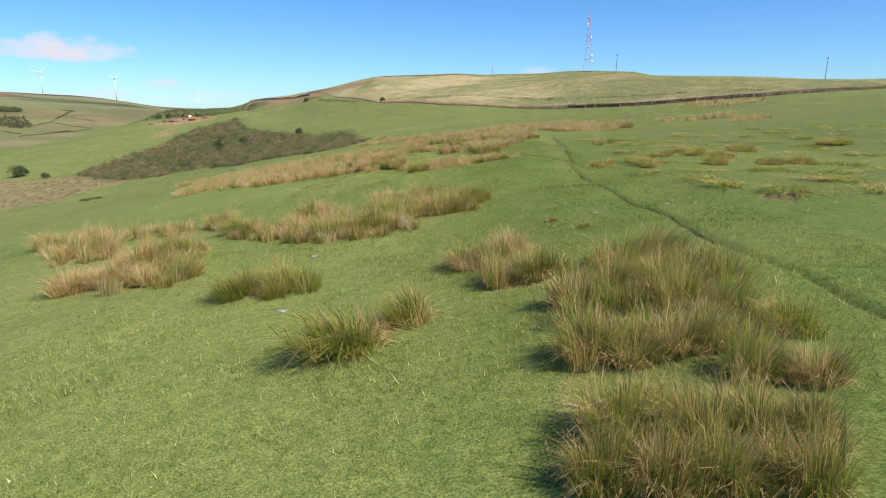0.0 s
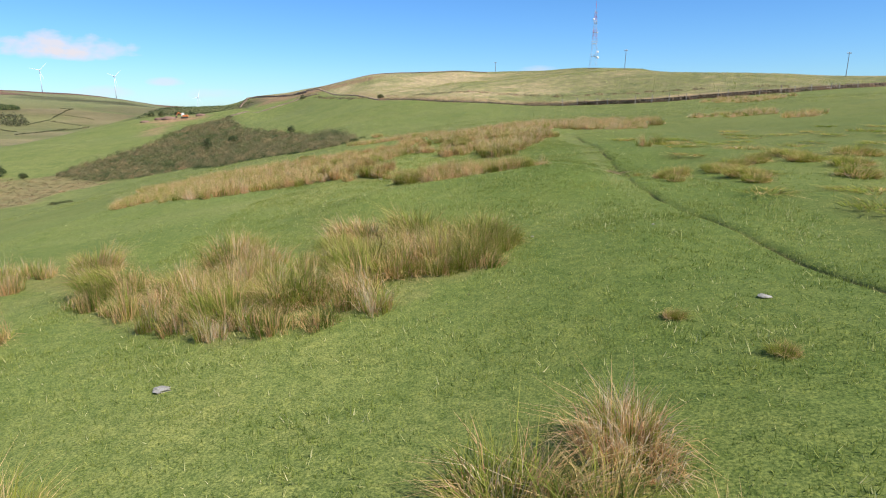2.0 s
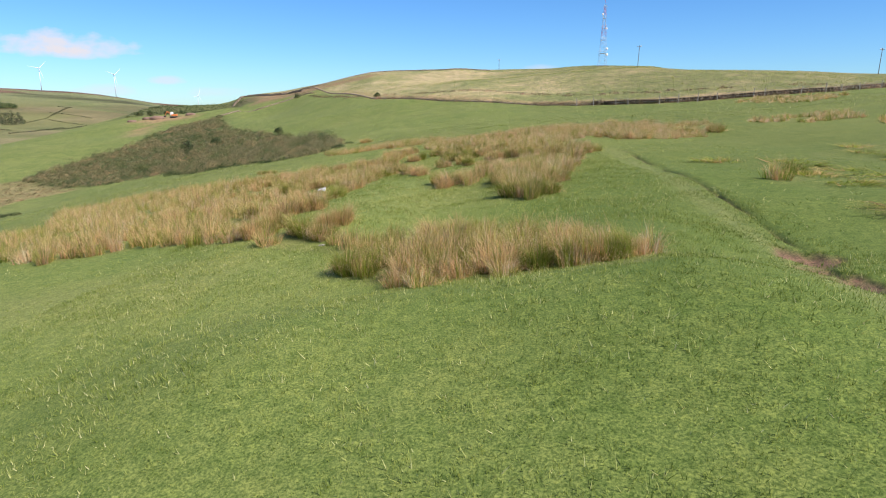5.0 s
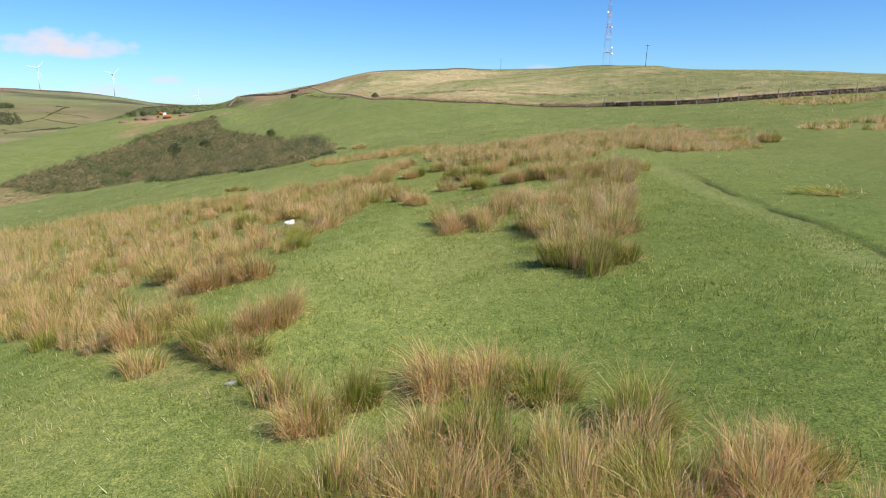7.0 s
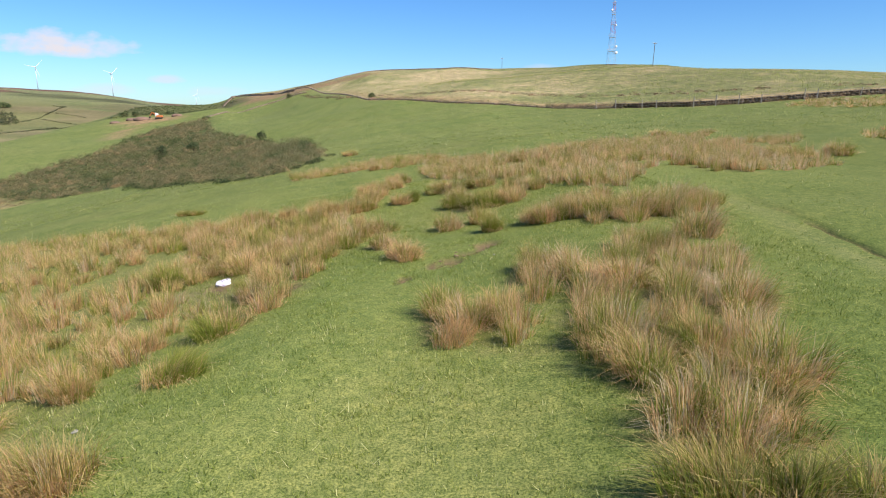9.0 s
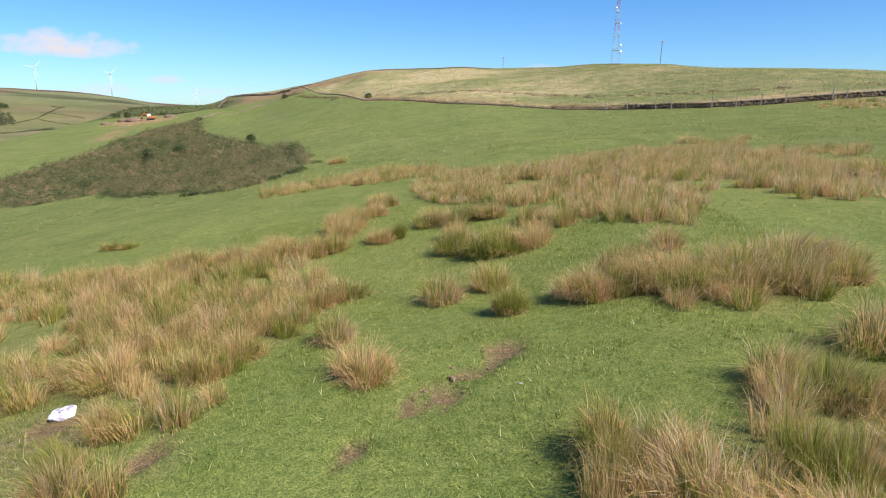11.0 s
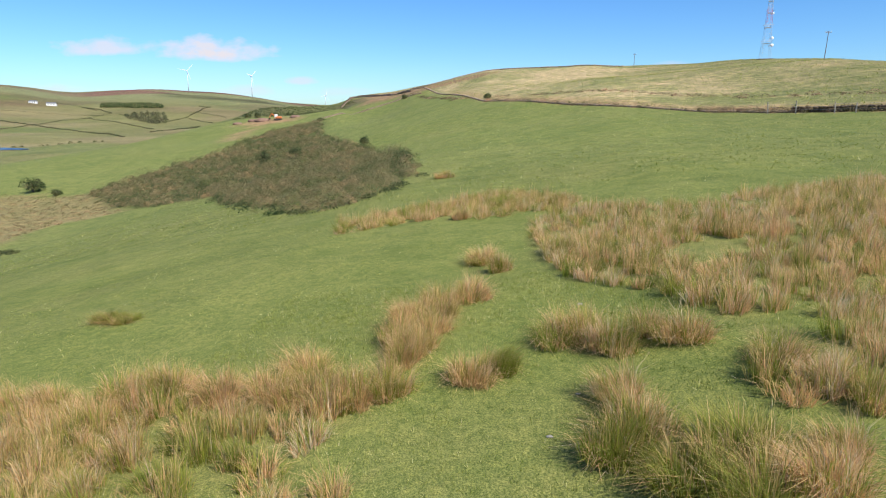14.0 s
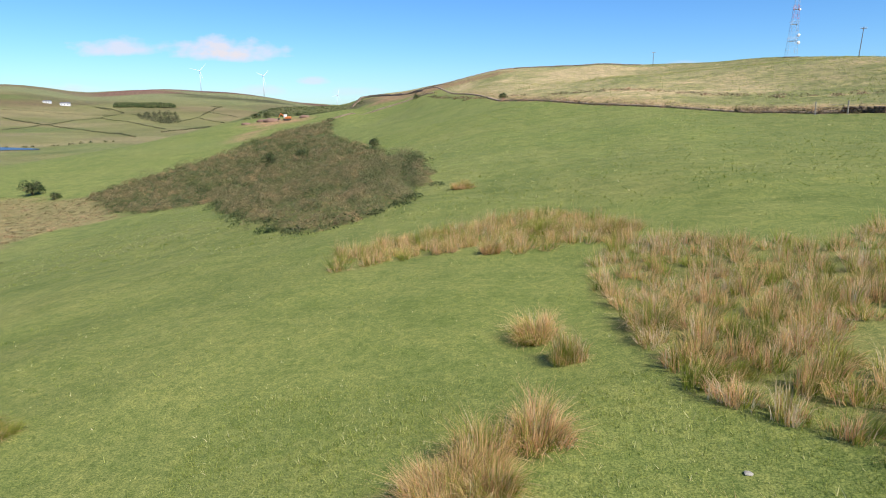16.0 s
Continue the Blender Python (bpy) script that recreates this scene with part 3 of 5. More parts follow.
    return np.concatenate((c, np.clip(np.maximum(moor, np.maximum(smooth(1500, 1900, far), 0.42 * smooth(50, 100, y))), 0, 1)[..., None]), -1)


GX, GY = steps(-15.0, 12.6, 0.17, (1.045, 1.05), 4200), steps(3.0, 88.0, 0.30, (1.3, 1.042), 4200)
GX = np.unique(np.concatenate((GX, np.arange(5.0, 6.3, 0.035), np.arange(6.3, 9.2, 0.07))).round(3))
gx, gy = np.meshgrid(GX, GY)
gz = ground_level(gx, gy)
nx, ny = len(GX), len(GY)
idx = np.arange(nx * ny).reshape(ny, nx)
quads = np.stack((idx[:-1, :-1], idx[:-1, 1:], idx[1:, 1:], idx[1:, :-1]), -1).reshape(-1, 4)
ground_mesh = raw_mesh("ground", np.stack((gx, gy, gz), -1).reshape(-1, 3), np.concatenate((quads[:, [0, 1, 2]], quads[:, [0, 2, 3]])), MAT_GROUND)
ground_mesh.polygons.foreach_set("use_smooth", np.ones(len(ground_mesh.polygons), bool))
tint = tint_of(gx, gy)
ground_mesh.color_attributes.new("tint", "FLOAT_COLOR", "POINT").data.foreach_set("color", tint.astype(np.float32).ravel())
tagged(new("ground", ground_mesh), "rolling green hill pasture with straw-coloured moor above the wall", "ground", kind="structure")


# ---- blades ----
def blades(base, lean, length, width, tone, rng, droop=0.5, bow=0.4):
    """Bent strips, three triangles each: base places, lean vectors (sideways at the tip), lengths, widths, tones."""
    n = len(base)
    up = np.stack((lean[:, 0] * bow, lean[:, 1] * bow, np.ones(n)), -1) * (length * 0.55)[:, None]
    tip = np.stack((lean[:, 0], lean[:, 1], 1 - droop * np.hypot(lean[:, 0], lean[:, 1])), -1) * length[:, None]
    turn = rng.uniform(0, math.tau, n)
    side = np.stack((np.cos(turn), np.sin(turn), np.zeros(n)), -1) * (width / 2)[:, None]
    v = np.stack((base - side, base + side, base + up - side * 0.8, base + up + side * 0.8, base + tip), 1)
    uv = np.stack((np.repeat(tone[:, None], 5, 1), np.tile((0, 0, 0.55, 0.55, 1.0), (n, 1))), -1)
    t = np.array(((0, 1, 3), (0, 3, 2), (2, 3, 4)))[None] + (np.arange(n) * 5)[:, None, None]
    return v.reshape(-1, 3), t.reshape(-1, 3), uv.reshape(-1, 2)


DRY = {"g": 0.20, "m": 0.46, "t": 0.64, "b": 0.62, "d": 0.5, "l": 0.26}


def tones(kind, share, rng):
    """A tone for each bundle of stems; share: how dry its side of the tussock is."""
    n = len(share)
    green = rng.normal({"g": 0.17, "m": 0.16, "t": 0.24, "b": 0.15, "d": 0.06, "l": 0.2}[kind] + rng.normal(0, 0.03), 0.08, n)
    straw = rng.normal({"g": 0.58, "m": 0.77, "t": 0.66, "b": 0.80, "d": 0.39, "l": 0.5}[kind] + rng.normal(0, 0.05), 0.15, n)
    return np.where(rng.uniform(0, 1, n) < share, straw, green)


def tussock(kind, n, seed, width=0.007, spread_out=0.5):
    """Stems of one rush tussock of radius about 0.5 and height about 1, in bundles that fan out of a common foot."""
    rng = np.random.RandomState(seed)
    many = 4
    b = n // many
    r, a = np.sqrt(rng.uniform(0, 1, b)) * 0.38, rng.uniform(0, math.tau, b)
    out = r / 0.38
    lobes = 1 + 0.26 * np.sin(2 * a + rng.uniform(0, 6)) + 0.2 * np.sin(3 * a + rng.uniform(0, 6))
    wind, p, q = rng.normal(0, 0.10, 2), rng.uniform(0, 6), rng.uniform(0, 6)
    share = DRY[kind] * rng.uniform(0.75, 1.25) + 0.30 * np.sin(a + p) * out + 0.16 * np.sin(3 * a + q + 5 * r)
    tone = tones(kind, share, rng)
    a2 = a + rng.normal(0, 0.45, b)
    k = out * spread_out * rng.uniform(0.3, 1.35, b) + np.abs(rng.normal(0, 0.12, b))
    fallen = rng.uniform(0, 1, b) < 0.05 + 0.20 * out ** 2
    k = np.where(fallen, rng.uniform(0.6, 1.1, b), k)
    crowns = 1 + 0.17 * np.sin(a + q) + 0.13 * np.sin(3 * a + 9 * r + p)
    length = (1.06 - 0.20 * out ** 2) * rng.uniform(0.62, 1.12, b) * crowns * np.where(fallen, 0.72, 1.0)
    r, a, a2, k, length, tone, lobes = (np.repeat(v, many) for v in (r, a, a2, k, length, tone, lobes))
    n = b * many
    base = np.stack((r * np.cos(a) * lobes + rng.normal(0, 0.022, n), r * np.sin(a) * lobes + rng.normal(0, 0.022, n), np.full(n, -0.04)), -1)
    a2, k = a2 + rng.normal(0, 0.6, n), np.abs(k + rng.normal(0, 0.17, n))
    lean = np.stack((k * np.cos(a2), k * np.sin(a2)), -1) + wind
    return blades(base, lean, length * (0.32 + 0.78 * np.sqrt(rng.uniform(0, 1, n))), np.full(n, width) * rng.uniform(0.55, 1.35, n),
                  np.clip(tone + rng.normal(0, 0.05, n), 0.01, 0.99), rng, 0.40, 0.55)


def thatch(n, seed):
    """Fallen dry stems round the foot."""
    rng = np.random.RandomState(seed)
    r, a = rng.uniform(0.10, 0.46, n), rng.uniform(0, math.tau, n)
    base = np.stack((r * np.cos(a), r * np.sin(a), rng.uniform(0.0, 0.16, n)), -1)
    a2, k = a + rng.normal(0, 0.9, n), rng.uniform(0.9, 2.2, n)
    return blades(base, np.stack((k * np.cos(a2), k * np.sin(a2)), -1), rng.uniform(0.12, 0.36, n), np.full(n, 0.010),
                  np.clip(rng.normal(0.78, 0.14, n), 0.34, 0.99), rng, 0.48)


# ---- rush tussocks: side, ahead, radius, kind (g green, m mixed, t tan, b brown, l low) ----
TUSSOCKS = " ".join((
    "-1.5,9.1,0.8,g -0.6,10,0.51,g -4.6,13.5,0.63,g -3.5,13.6,0.58,g 0.6,13.3,0.65,m 1.6,14,0.53,b 1.1,11.3,0.37,m 1.8,11.3,0.45,d 2.1,9.4,0.49,d 3.3,11.2,0.57,g 4,11.4,0.54,d 2.8,9.6,0.47,d 3.5,9.7,0.51,d 4.4,10.2,0.47,g 3.5,8.7,0.45,d 4,8.5,0.4,g",
    "1.8,7.4,0.43,d 2.3,7.1,0.41,d 2.9,7.2,0.41,d 3.3,7.2,0.34,d -7.3,23,0.8,g -9.4,25.8,0.8,m -5,21.5,0.8,t -3.6,19.5,0.63,g -2.6,20,0.73,g -1.5,20.9,0.8,g -0.6,20.9,0.67,m -2,25,0.8,m -0.5,23.9,0.8,g 0.8,21.8,0.62,g -8.2,19.6,0.64,g -9,19.5,0.71,m",
    "-9.5,18.7,0.76,t -9.2,16.7,0.74,t -10,16.4,0.72,t -7.9,16.1,0.51,t -16.7,25.9,0.8,m -13.2,21.9,0.72,t -12.7,22.7,0.75,m -7,16.6,0.46,g -1.3,21.6,0.49,g 0,21.2,0.51,m 0.8,21.2,0.45,g 0.5,20.8,0.38,g -2.2,23.3,0.53,g -4.9,23.8,0.76,m -4,22,0.45,m -5.1,25.4,0.45,t",
    "-1.6,34.6,0.41,g -0.8,34.7,0.47,m -0,34.2,0.52,t 0.6,33.9,0.44,g 1.2,34,0.44,t 1.8,34.3,0.45,m -0.4,33.6,0.39,t 0.2,33.4,0.4,m 1.3,33.2,0.44,t 1.9,33.2,0.36,g 2.5,33.2,0.38,m 3,32.9,0.36,m 3.4,33,0.32,g 2.5,34.2,0.39,t 2,35.5,0.42,g 1.2,36.5,0.40,g",
    "0.7,37,0.5,t 0.1,37.1,0.55,t -0.9,36.8,0.3,g -1.4,36.3,0.36,t 3,34.6,0.32,t -4.1,47.9,0.43,g 2.4,41.9,0.48,d 2.9,41.6,0.5,d 3.5,41.6,0.45,d 4,43.9,0.52,m 2.6,44.4,0.47,m",
    "2.4,45.5,0.43,m 3.5,44.8,0.44,b 4.7,46.3,0.51,b 4.1,47.3,0.55,b 3.3,48.1,0.53,b 2.5,49,0.5,b 2,49.9,0.4,b 6.2,51.9,0.67,m 5.7,55.1,0.72,m 4.6,55.4,0.55,b 7.3,56.2,0.8,b 8,56.2,0.65,m 0.5,47,0.55,m 0.1,47.8,0.47,m 1,47.3,0.45,t -3.9,45.7,0.43,g",
    "-5.4,48,0.37,t -4.1,50.2,0.36,m -7.5,53.6,0.51,g -5.4,45.7,0.32,t -4,43,0.46,t -5,43,0.63,t -6.5,44.8,0.58,t 1.5,55,0.31,g 2.9,55.4,0.55,b -1.7,54.6,0.41,m -0.9,52.7,0.51,t 4.1,55.3,0.59,m 4.6,54.7,0.56,m 5.5,54.7,0.65,m",
    "6.4,54.7,0.65,m 7.4,54.8,0.45,m 4.3,51.1,0.41,b 4.6,50.6,0.42,g 4.9,50.3,0.37,m 4,49.1,0.28,m 1.9,49.4,0.3,m 2.4,49.5,0.39,b 3.6,49.2,0.31,g -5.5,54,0.64,t -6.3,54.4,0.51,t -5.8,55.7,0.51,t -3.7,53.5,0.42,t -3.3,54.3,0.4,t -4.4,51.8,0.32,t -4.4,50.9,0.28,g",
    "-0.6,82.6,0.55,m -9.7,101.7,0.8,t -4.8,80.3,0.42,t -3.2,83.4,0.7,g 13.2,33.1,0.96,l 15.8,33.4,0.97,l 21.2,34,0.84,l 7.7,30.1,0.59,l 9.2,28,0.67,l 13.7,26.3,0.53,l 15.1,26.5,0.65,l 11.7,26.9,0.66,l 9.5,31.2,0.38,l 7.1,29.5,0.34,l",
    "10.3,31.2,0.52,l 11.2,31.6,0.54,l 7.1,28.3,0.27,l 6.6,30.4,0.25,l 8.4,31.4,0.37,l 20.1,69.2,0.87,m 17.7,69.2,1.05,b 17.7,88.9,1.02,b 3.6,15.4,0.25,l 3,16.9,0.25,l 13,29.2,0.72,l 9.3,30.2,0.54,l 12.5,31,0.58,l 8.8,26.7,0.39,l 1.7,5.5,0.41,g 2.3,5.3,0.40,d",
    "2.9,5.2,0.39,d 1.4,4.9,0.38,d 1.9,4.7,0.36,d 2.4,4.6,0.35,d 2.9,4.4,0.32,d 3.3,5.1,0.31,d 3.4,6.3,0.37,g 3.9,6,0.29,d 4.4,7.5,0.40,g 0.2,56.4,0.52,m 1.3,56.9,0.47,m 2.9,55.1,0.46,b 3.3,55.1,0.39,m 1.4,55,0.27,g 3.8,56.6,0.40,m 4,56.1,0.38,m",
    "3.8,55,0.36,b 5.3,57.8,0.44,b -2,57.7,0.54,m -2.6,57,0.46,t 0.5,60.9,0.51,g 1.2,60.2,0.59,g 1.9,59.8,0.56,g 2.5,60,0.47,b 0.8,61.5,0.53,m 1.9,60.8,0.61,g 2.9,60.6,0.38,b -4.9,63.7,0.54,t",
    "-0.3,64.8,0.54,m 0.6,64.3,0.51,m 0.2,65,0.48,m 1.8,64.4,0.51,b 1.3,64.8,0.41,b 3,63.2,0.45,m",
    "3.3,62.3,0.41,b 3.7,61.8,0.39,m 0.6,62.4,0.44,b -9.9,62.9,0.49,t -5.3,62.9,0.54,t -4.6,62.8,0.57,t ",
    "-6.4,63,0.55,t -7.7,63.5,0.54,t -8.5,63.2,0.59,t -8.4,62.2,0.54,t -0.4,72.4,0.58,m",
    "-5.2,39.9,0.42,t -4.6,40.4,0.38,t -3.5,39.1,0.5,g -2.9,38.6,0.42,m -2.6,39.9,0.42,t -3,39.5,0.4,t",
    "-12.9,68.2,0.5,l -12.3,68,0.4,l",
    "-2.75,72.2,0.6,t -2.05,70.8,0.36,m -2.4,67.6,0.55,t -3.1,67,0.5,t -3.4,65.9,0.5,t -2.95,65.4,0.42,t -3.2,64,0.42,t -3.1,62.9,0.38,m -3.6,62.7,0.45,t -4.1,62.8,0.42,t -1.8,63.3,0.45,t -1.35,63.6,0.36,g 1.25,21.9,0.5,g 1,22.6,0.45,g 0.2,22.4,0.5,m -0.6,22.3,0.5,m -3.3,66.4,0.46,t -3.65,66.2,0.4,t -2.9,66.3,0.42,t -3.55,65.2,0.42,t -3.3,64.6,0.42,t -2.95,64.5,0.35,t",))
KINDS = {"g": "olive-green rush tussock with a few straw-coloured stems, standing in short grass",
         "m": "mixed green and pinkish-brown rush tussock with dry tips in grass",
         "b": "pinkish-brown rush tussock with some dark green stems, in grass",
         "d": "dark olive-brown rush tussock with straw tips, in short grass",
         "l": "low olive grass tuft in the grazed pasture",
         "t": "tan rush tussock of mostly dry straw-coloured stems in grass"}
STOCK = {}
for kind in "gmtbdl":
    for i in range(5):
        v, t, uv = tussock(kind, 1500, 100 + i * 7 + ord(kind), width=0.0085, spread_out=(0.30 + 0.07 * i) * (0.6 if kind == "l" else 1.0))
        w, s, wv = thatch(190, 300 + i)
        STOCK[kind, i] = (raw_mesh("rush_tussock", v, t, MAT_RUSH, uv), raw_mesh("thatch", w, s, MAT_RUSH, wv))
FEET = []


def plant(x, y, r, kind, form, rng):
    """One tussock on the ground."""
    stems, mat = STOCK[kind, form]
    ob = new("grass_tuft" if kind == "l" else "rush_tussock", stems)
    wide, tall = r / 0.52, min(1.0, (0.50 + 0.40 * min(r, 0.8)) * rng.uniform(0.8, 1.08)) * (1.15 if y < 12 else 1.0)
    if kind == "l":
        wide, tall = (wide, min(0.42, 0.15 + 0.4 * r)) if r > 0.26 else (0.3, 0.15)
    ob.matrix_world = Matrix.LocRotScale((x, y, float(ground_level(x, y))), Euler((0, 0, rng.uniform(0, 6.28))), (wide, wide, tall))
    tagged(ob, KINDS[kind], "grass tuft" if kind == "l" else "rush tussock", "low grass tufts in the pasture" if kind == "l" else "rush tussocks on the hillside")
    foot = new("thatch", mat)
    foot.parent = ob
    tagged(foot, "fallen dry straw-coloured stems")


rng = np.random.RandomState(5)
for n, item in enumerate(TUSSOCKS.split()):
    x, y, r, kind = item.split(",")
    FEET.append((float(x), float(y)))
    plant(float(x), float(y), float(r), kind, n % 5, rng)

# wide beds, too many stems to count
FEET = np.array(FEET)
CLEAR = ((-5.72, 53.0, 0.75), (-5.9, 52.0, 0.9), (-5.4, 51.2, 0.7))
for b, (name, (gap, kind, outline)) in enumerate(BEDS.items()):
    rng = np.random.RandomState(60 + b)
    spots = spread(outline, gap, 40 + b)
    spots = spots[lumps(spots[:, 0], spots[:, 1], 3.2, 51) > -0.72]
    if len(spots):
        spots = spots[(np.hypot(spots[:, None, 0] - FEET[None, :, 0], spots[:, None, 1] - FEET[None, :, 1]) > 0.5 * gap).all(1)]
    for a, b2, r in CLEAR:
        spots = spots[np.hypot(spots[:, 0] - a, spots[:, 1] - b2) > r]
    vs, ts, us, off = [], [], [], 0
    for x, y in spots:
        own = kind if kind == "l" or rng.uniform() < 0.7 else "gmb"[rng.randint(3)]
        n = 560 if y < 58 and gap < 0.55 else 400 if y < 75 and abs(x) < 13 else 240 if y < 92 and abs(x) < 24 else 112
        v, t, uv = tussock(own, n, rng.randint(10 ** 6), {560: 0.009, 400: 0.011, 240: 0.017, 112: 0.033}[n], rng.uniform(0.3, 0.6) * (0.6 if kind == "l" else 1.0))
        uv[:, 0] = np.clip(uv[:, 0] + rng.normal(0, 0.075), 0.01, 0.99)
        if n < 400:
            k = np.arange(len(t) // 3) * 5
            t = np.stack((k, k + 1, k + 4), -1)
        a, wide = rng.uniform(0, math.tau), max(gap, 0.62) * rng.uniform(0.85, 1.35)
        tall = rng.uniform(0.40, 0.80) if kind != "l" else rng.uniform(0.10, 0.22)
        v = np.stack(((v[:, 0] * math.cos(a) - v[:, 1] * math.sin(a)) * wide + x, (v[:, 0] * math.sin(a) + v[:, 1] * math.cos(a)) * wide + y, v[:, 2] * tall), -1)
        v[:, 2] += float(ground_level(x, y))
        vs.append(v), ts.append(t + off), us.append(uv)
        off += len(v)
    if vs:
        ob = new("rush_bed", raw_mesh("rush_bed", np.concatenate(vs), np.concatenate(ts), MAT_RUSH, np.concatenate(us)))
        tagged(ob, "dense bed of dry tan and olive rushes on the hillside" if kind != "g" else "bed of olive-green rushes and tufted grass", "rush bed", kind="stuff")


# ---- short turf ----
def turf(count, x0, x1, y0, y1, seed, long, width, pale_share=0.0, above=None):
    """Little sprigs of three blades each."""
    r = np.random.RandomState(seed)
    x, y = r.uniform(x0, x1, count), r.uniform(y0, y1, count)
    k = (bare(x, y) < r.uniform(0.15, 0.6, count)) & (lumps(x, y, 0.33, 66) + 0.5 * lumps(x, y, 1.2, 67) > r.uniform(-1.6, 0.3, count))
    if above is not None:
        k &= (y - np.interp(x, WALL_X, WALL_Y) > 3) == above
    x, y = x[k], y[k]
    m = len(x)
    tone = 0.42 + pale_share - 0.12 * smooth(-1, 4, x) + 0.2 * lumps(x, y, 2.3, 63) + 0.16 * lumps(x, y, 0.6, 65) + r.normal(0, 0.2, m)
    bent = r.uniform(0, 1, m) < 0.07 + 0.18 * smooth(0, 0.7, lumps(x, y, 1.8, 64))
    tone = np.clip(tone, 0, 0.84)
    length = long * (0.75 + 0.35 * lumps(x, y, 1.1, 61) + 0.2 * lumps(x, y, 0.35, 62)) * r.uniform(0.65, 1.35, m) * np.where(bent, 1.9, 1.0)
    z = ground_level(x, y) - 0.012
    x, y, z, tone, length = (np.repeat(v, 3) for v in (x, y, z, tone, length))
    n = len(x)
    pale = np.repeat(bent, 3) & (r.uniform(0, 1, n) < 0.55)
    tone = np.where(pale, r.uniform(0.76, 0.93, n), tone)
    a, kk = r.uniform(0, math.tau, n), r.uniform(0.1, 1.0, n)
    base = np.stack((x + 0.022 * np.cos(a), y + 0.022 * np.sin(a), z), -1)
    v, t, uv = blades(base, np.stack((kk * np.cos(a), kk * np.sin(a)), -1), length * r.uniform(0.6, 1.15, n), np.full(n, width) * r.uniform(0.6, 1.3, n),
                      np.clip(tone + r.normal(0, 0.06, n), 0, 1), r)
    k = np.arange(n) * 5
    return v, np.stack((k, k + 1, k + 4), -1), uv


v, t, uv = turf(300000, -8.0, 8.0, 5.0, 70.0, 71, 0.085, 0.0105)
tagged(new("turf", raw_mesh("turf", v, t, MAT_GRASS, uv)), "short grazed green grass with scattered pale bents", "grass", kind="stuff")
v, t, uv = turf(60000, -20, 16, 5.0, 95.0, 72, 0.075, 0.018)
tagged(new("turf", raw_mesh("turf", v, t, MAT_GRASS, uv)), "tufted green grass on the open slope", "grass", kind="stuff")
v, t, uv = turf(60000, -62, 62, 88.0, 185.0, 73, 0.13, 0.045, 0.0, False)
tagged(new("turf", raw_mesh("turf", v, t, MAT_GRASS, uv)), "coarse green grass tufts on the far slope below the wall", "grass", kind="stuff")
v, t, uv = turf(60000, -80, 110, 140.0, 330.0, 74, 0.26, 0.09, 0.3, True)
tagged(new("moor_grass", raw_mesh("moor_grass", v, t, MAT_GRASS, uv)), "straw-coloured moor grass tufts above the wall", "grass", kind="stuff")


# ---- scrub: domes of small spiky clumps ----
def clump(n, rng, size, wide, tall):
    """Leaf sprays over a dome, one pointed blade each, lying mostly along its skin."""
    a, h = rng.uniform(0, math.tau, n), rng.uniform(0.05, 1.0, n)
    ring = np.sqrt(1 - h * h * 0.96) * rng.uniform(0.8, 1.04, n)
    p = np.stack((ring * np.cos(a) * wide, ring * np.sin(a) * wide, h * tall * rng.uniform(0.8, 1.1, n)), -1)
    d = rng.normal(0, 1, (n, 2, 3))
    out = np.stack((ring * np.cos(a), ring * np.sin(a), h), -1)
    out /= np.linalg.norm(out, axis=1, keepdims=True)
    d -= 0.8 * (d * out[:, None]).sum(2, keepdims=True) * out[:, None]
    d /= np.linalg.norm(d, axis=2, keepdims=True)
    s = size * rng.uniform(0.6, 1.4, (n, 1))
    v = np.stack((p - d[:, 0] * s, p + d[:, 1] * s * 0.7, p + d[:, 0] * s), 1)
    return v.reshape(-1, 3), np.arange(3 * n).reshape(-1, 3)


def scrub(name, spots, sizes, leaves, leaf, mat, seed, label, category, tall=0.8):
    """A thicket in one mesh; sizes: least and greatest radius."""
    rng = np.random.RandomState(seed)
    vs, ts, off = [], [], 0
    for x, y in spots:
        w = rng.uniform(*sizes)
        v, t = clump(leaves, rng, leaf, w, w * tall * rng.uniform(0.7, 1.3))
        v = v + np.array((x, y, float(ground_level(x, y)) - 0.1))
        vs.append(v), ts.append(t + off)
        off += len(v)
    return tagged(new(name, raw_mesh(name, np.concatenate(vs), np.concatenate(ts), mat)), label, category, kind="stuff")


def along(points, gap, wobble, seed):
    rng = np.random.RandomState(seed)
    p = np.array(points, float)
    d = np.concatenate(((0,), np.cumsum(np.hypot(*np.diff(p, axis=0).T))))
    s = np.arange(0, d[-1], gap) + rng.uniform(-0.3, 0.3, len(np.arange(0, d[-1], gap))) * gap
    return np.stack((np.interp(s, d, p[:, 0]), np.interp(s, d, p[:, 1])), -1) + rng.normal(0, wobble, (len(s), 2))


spots = spread(GORSE, 1.6, 81)
spots = spots[lumps(spots[:, 0], spots[:, 1], 9, 78) + 0.7 * lumps(spots[:, 0], spots[:, 1], 3.5, 79) > -0.85]
reach = np.hypot(spots[:, 0] + 2, spots[:, 1] - 58)
for lo, hi, leaves, leaf in ((0, 62, 1000, 0.056), (62, 105, 560, 0.082), (105, 999, 220, 0.15)):
    scrub("gorse_thicket", spots[(reach >= lo) & (reach < hi)], (0.75, 1.7), leaves, leaf, MAT_GORSE, 82 + lo, "dense olive-brown gorse thicket covering the slope", "gorse", 0.85)
spots = spread(GORSE, 4.0, 66)
spots = spots[lumps(spots[:, 0], spots[:, 1], 14, 65) > 0.0]
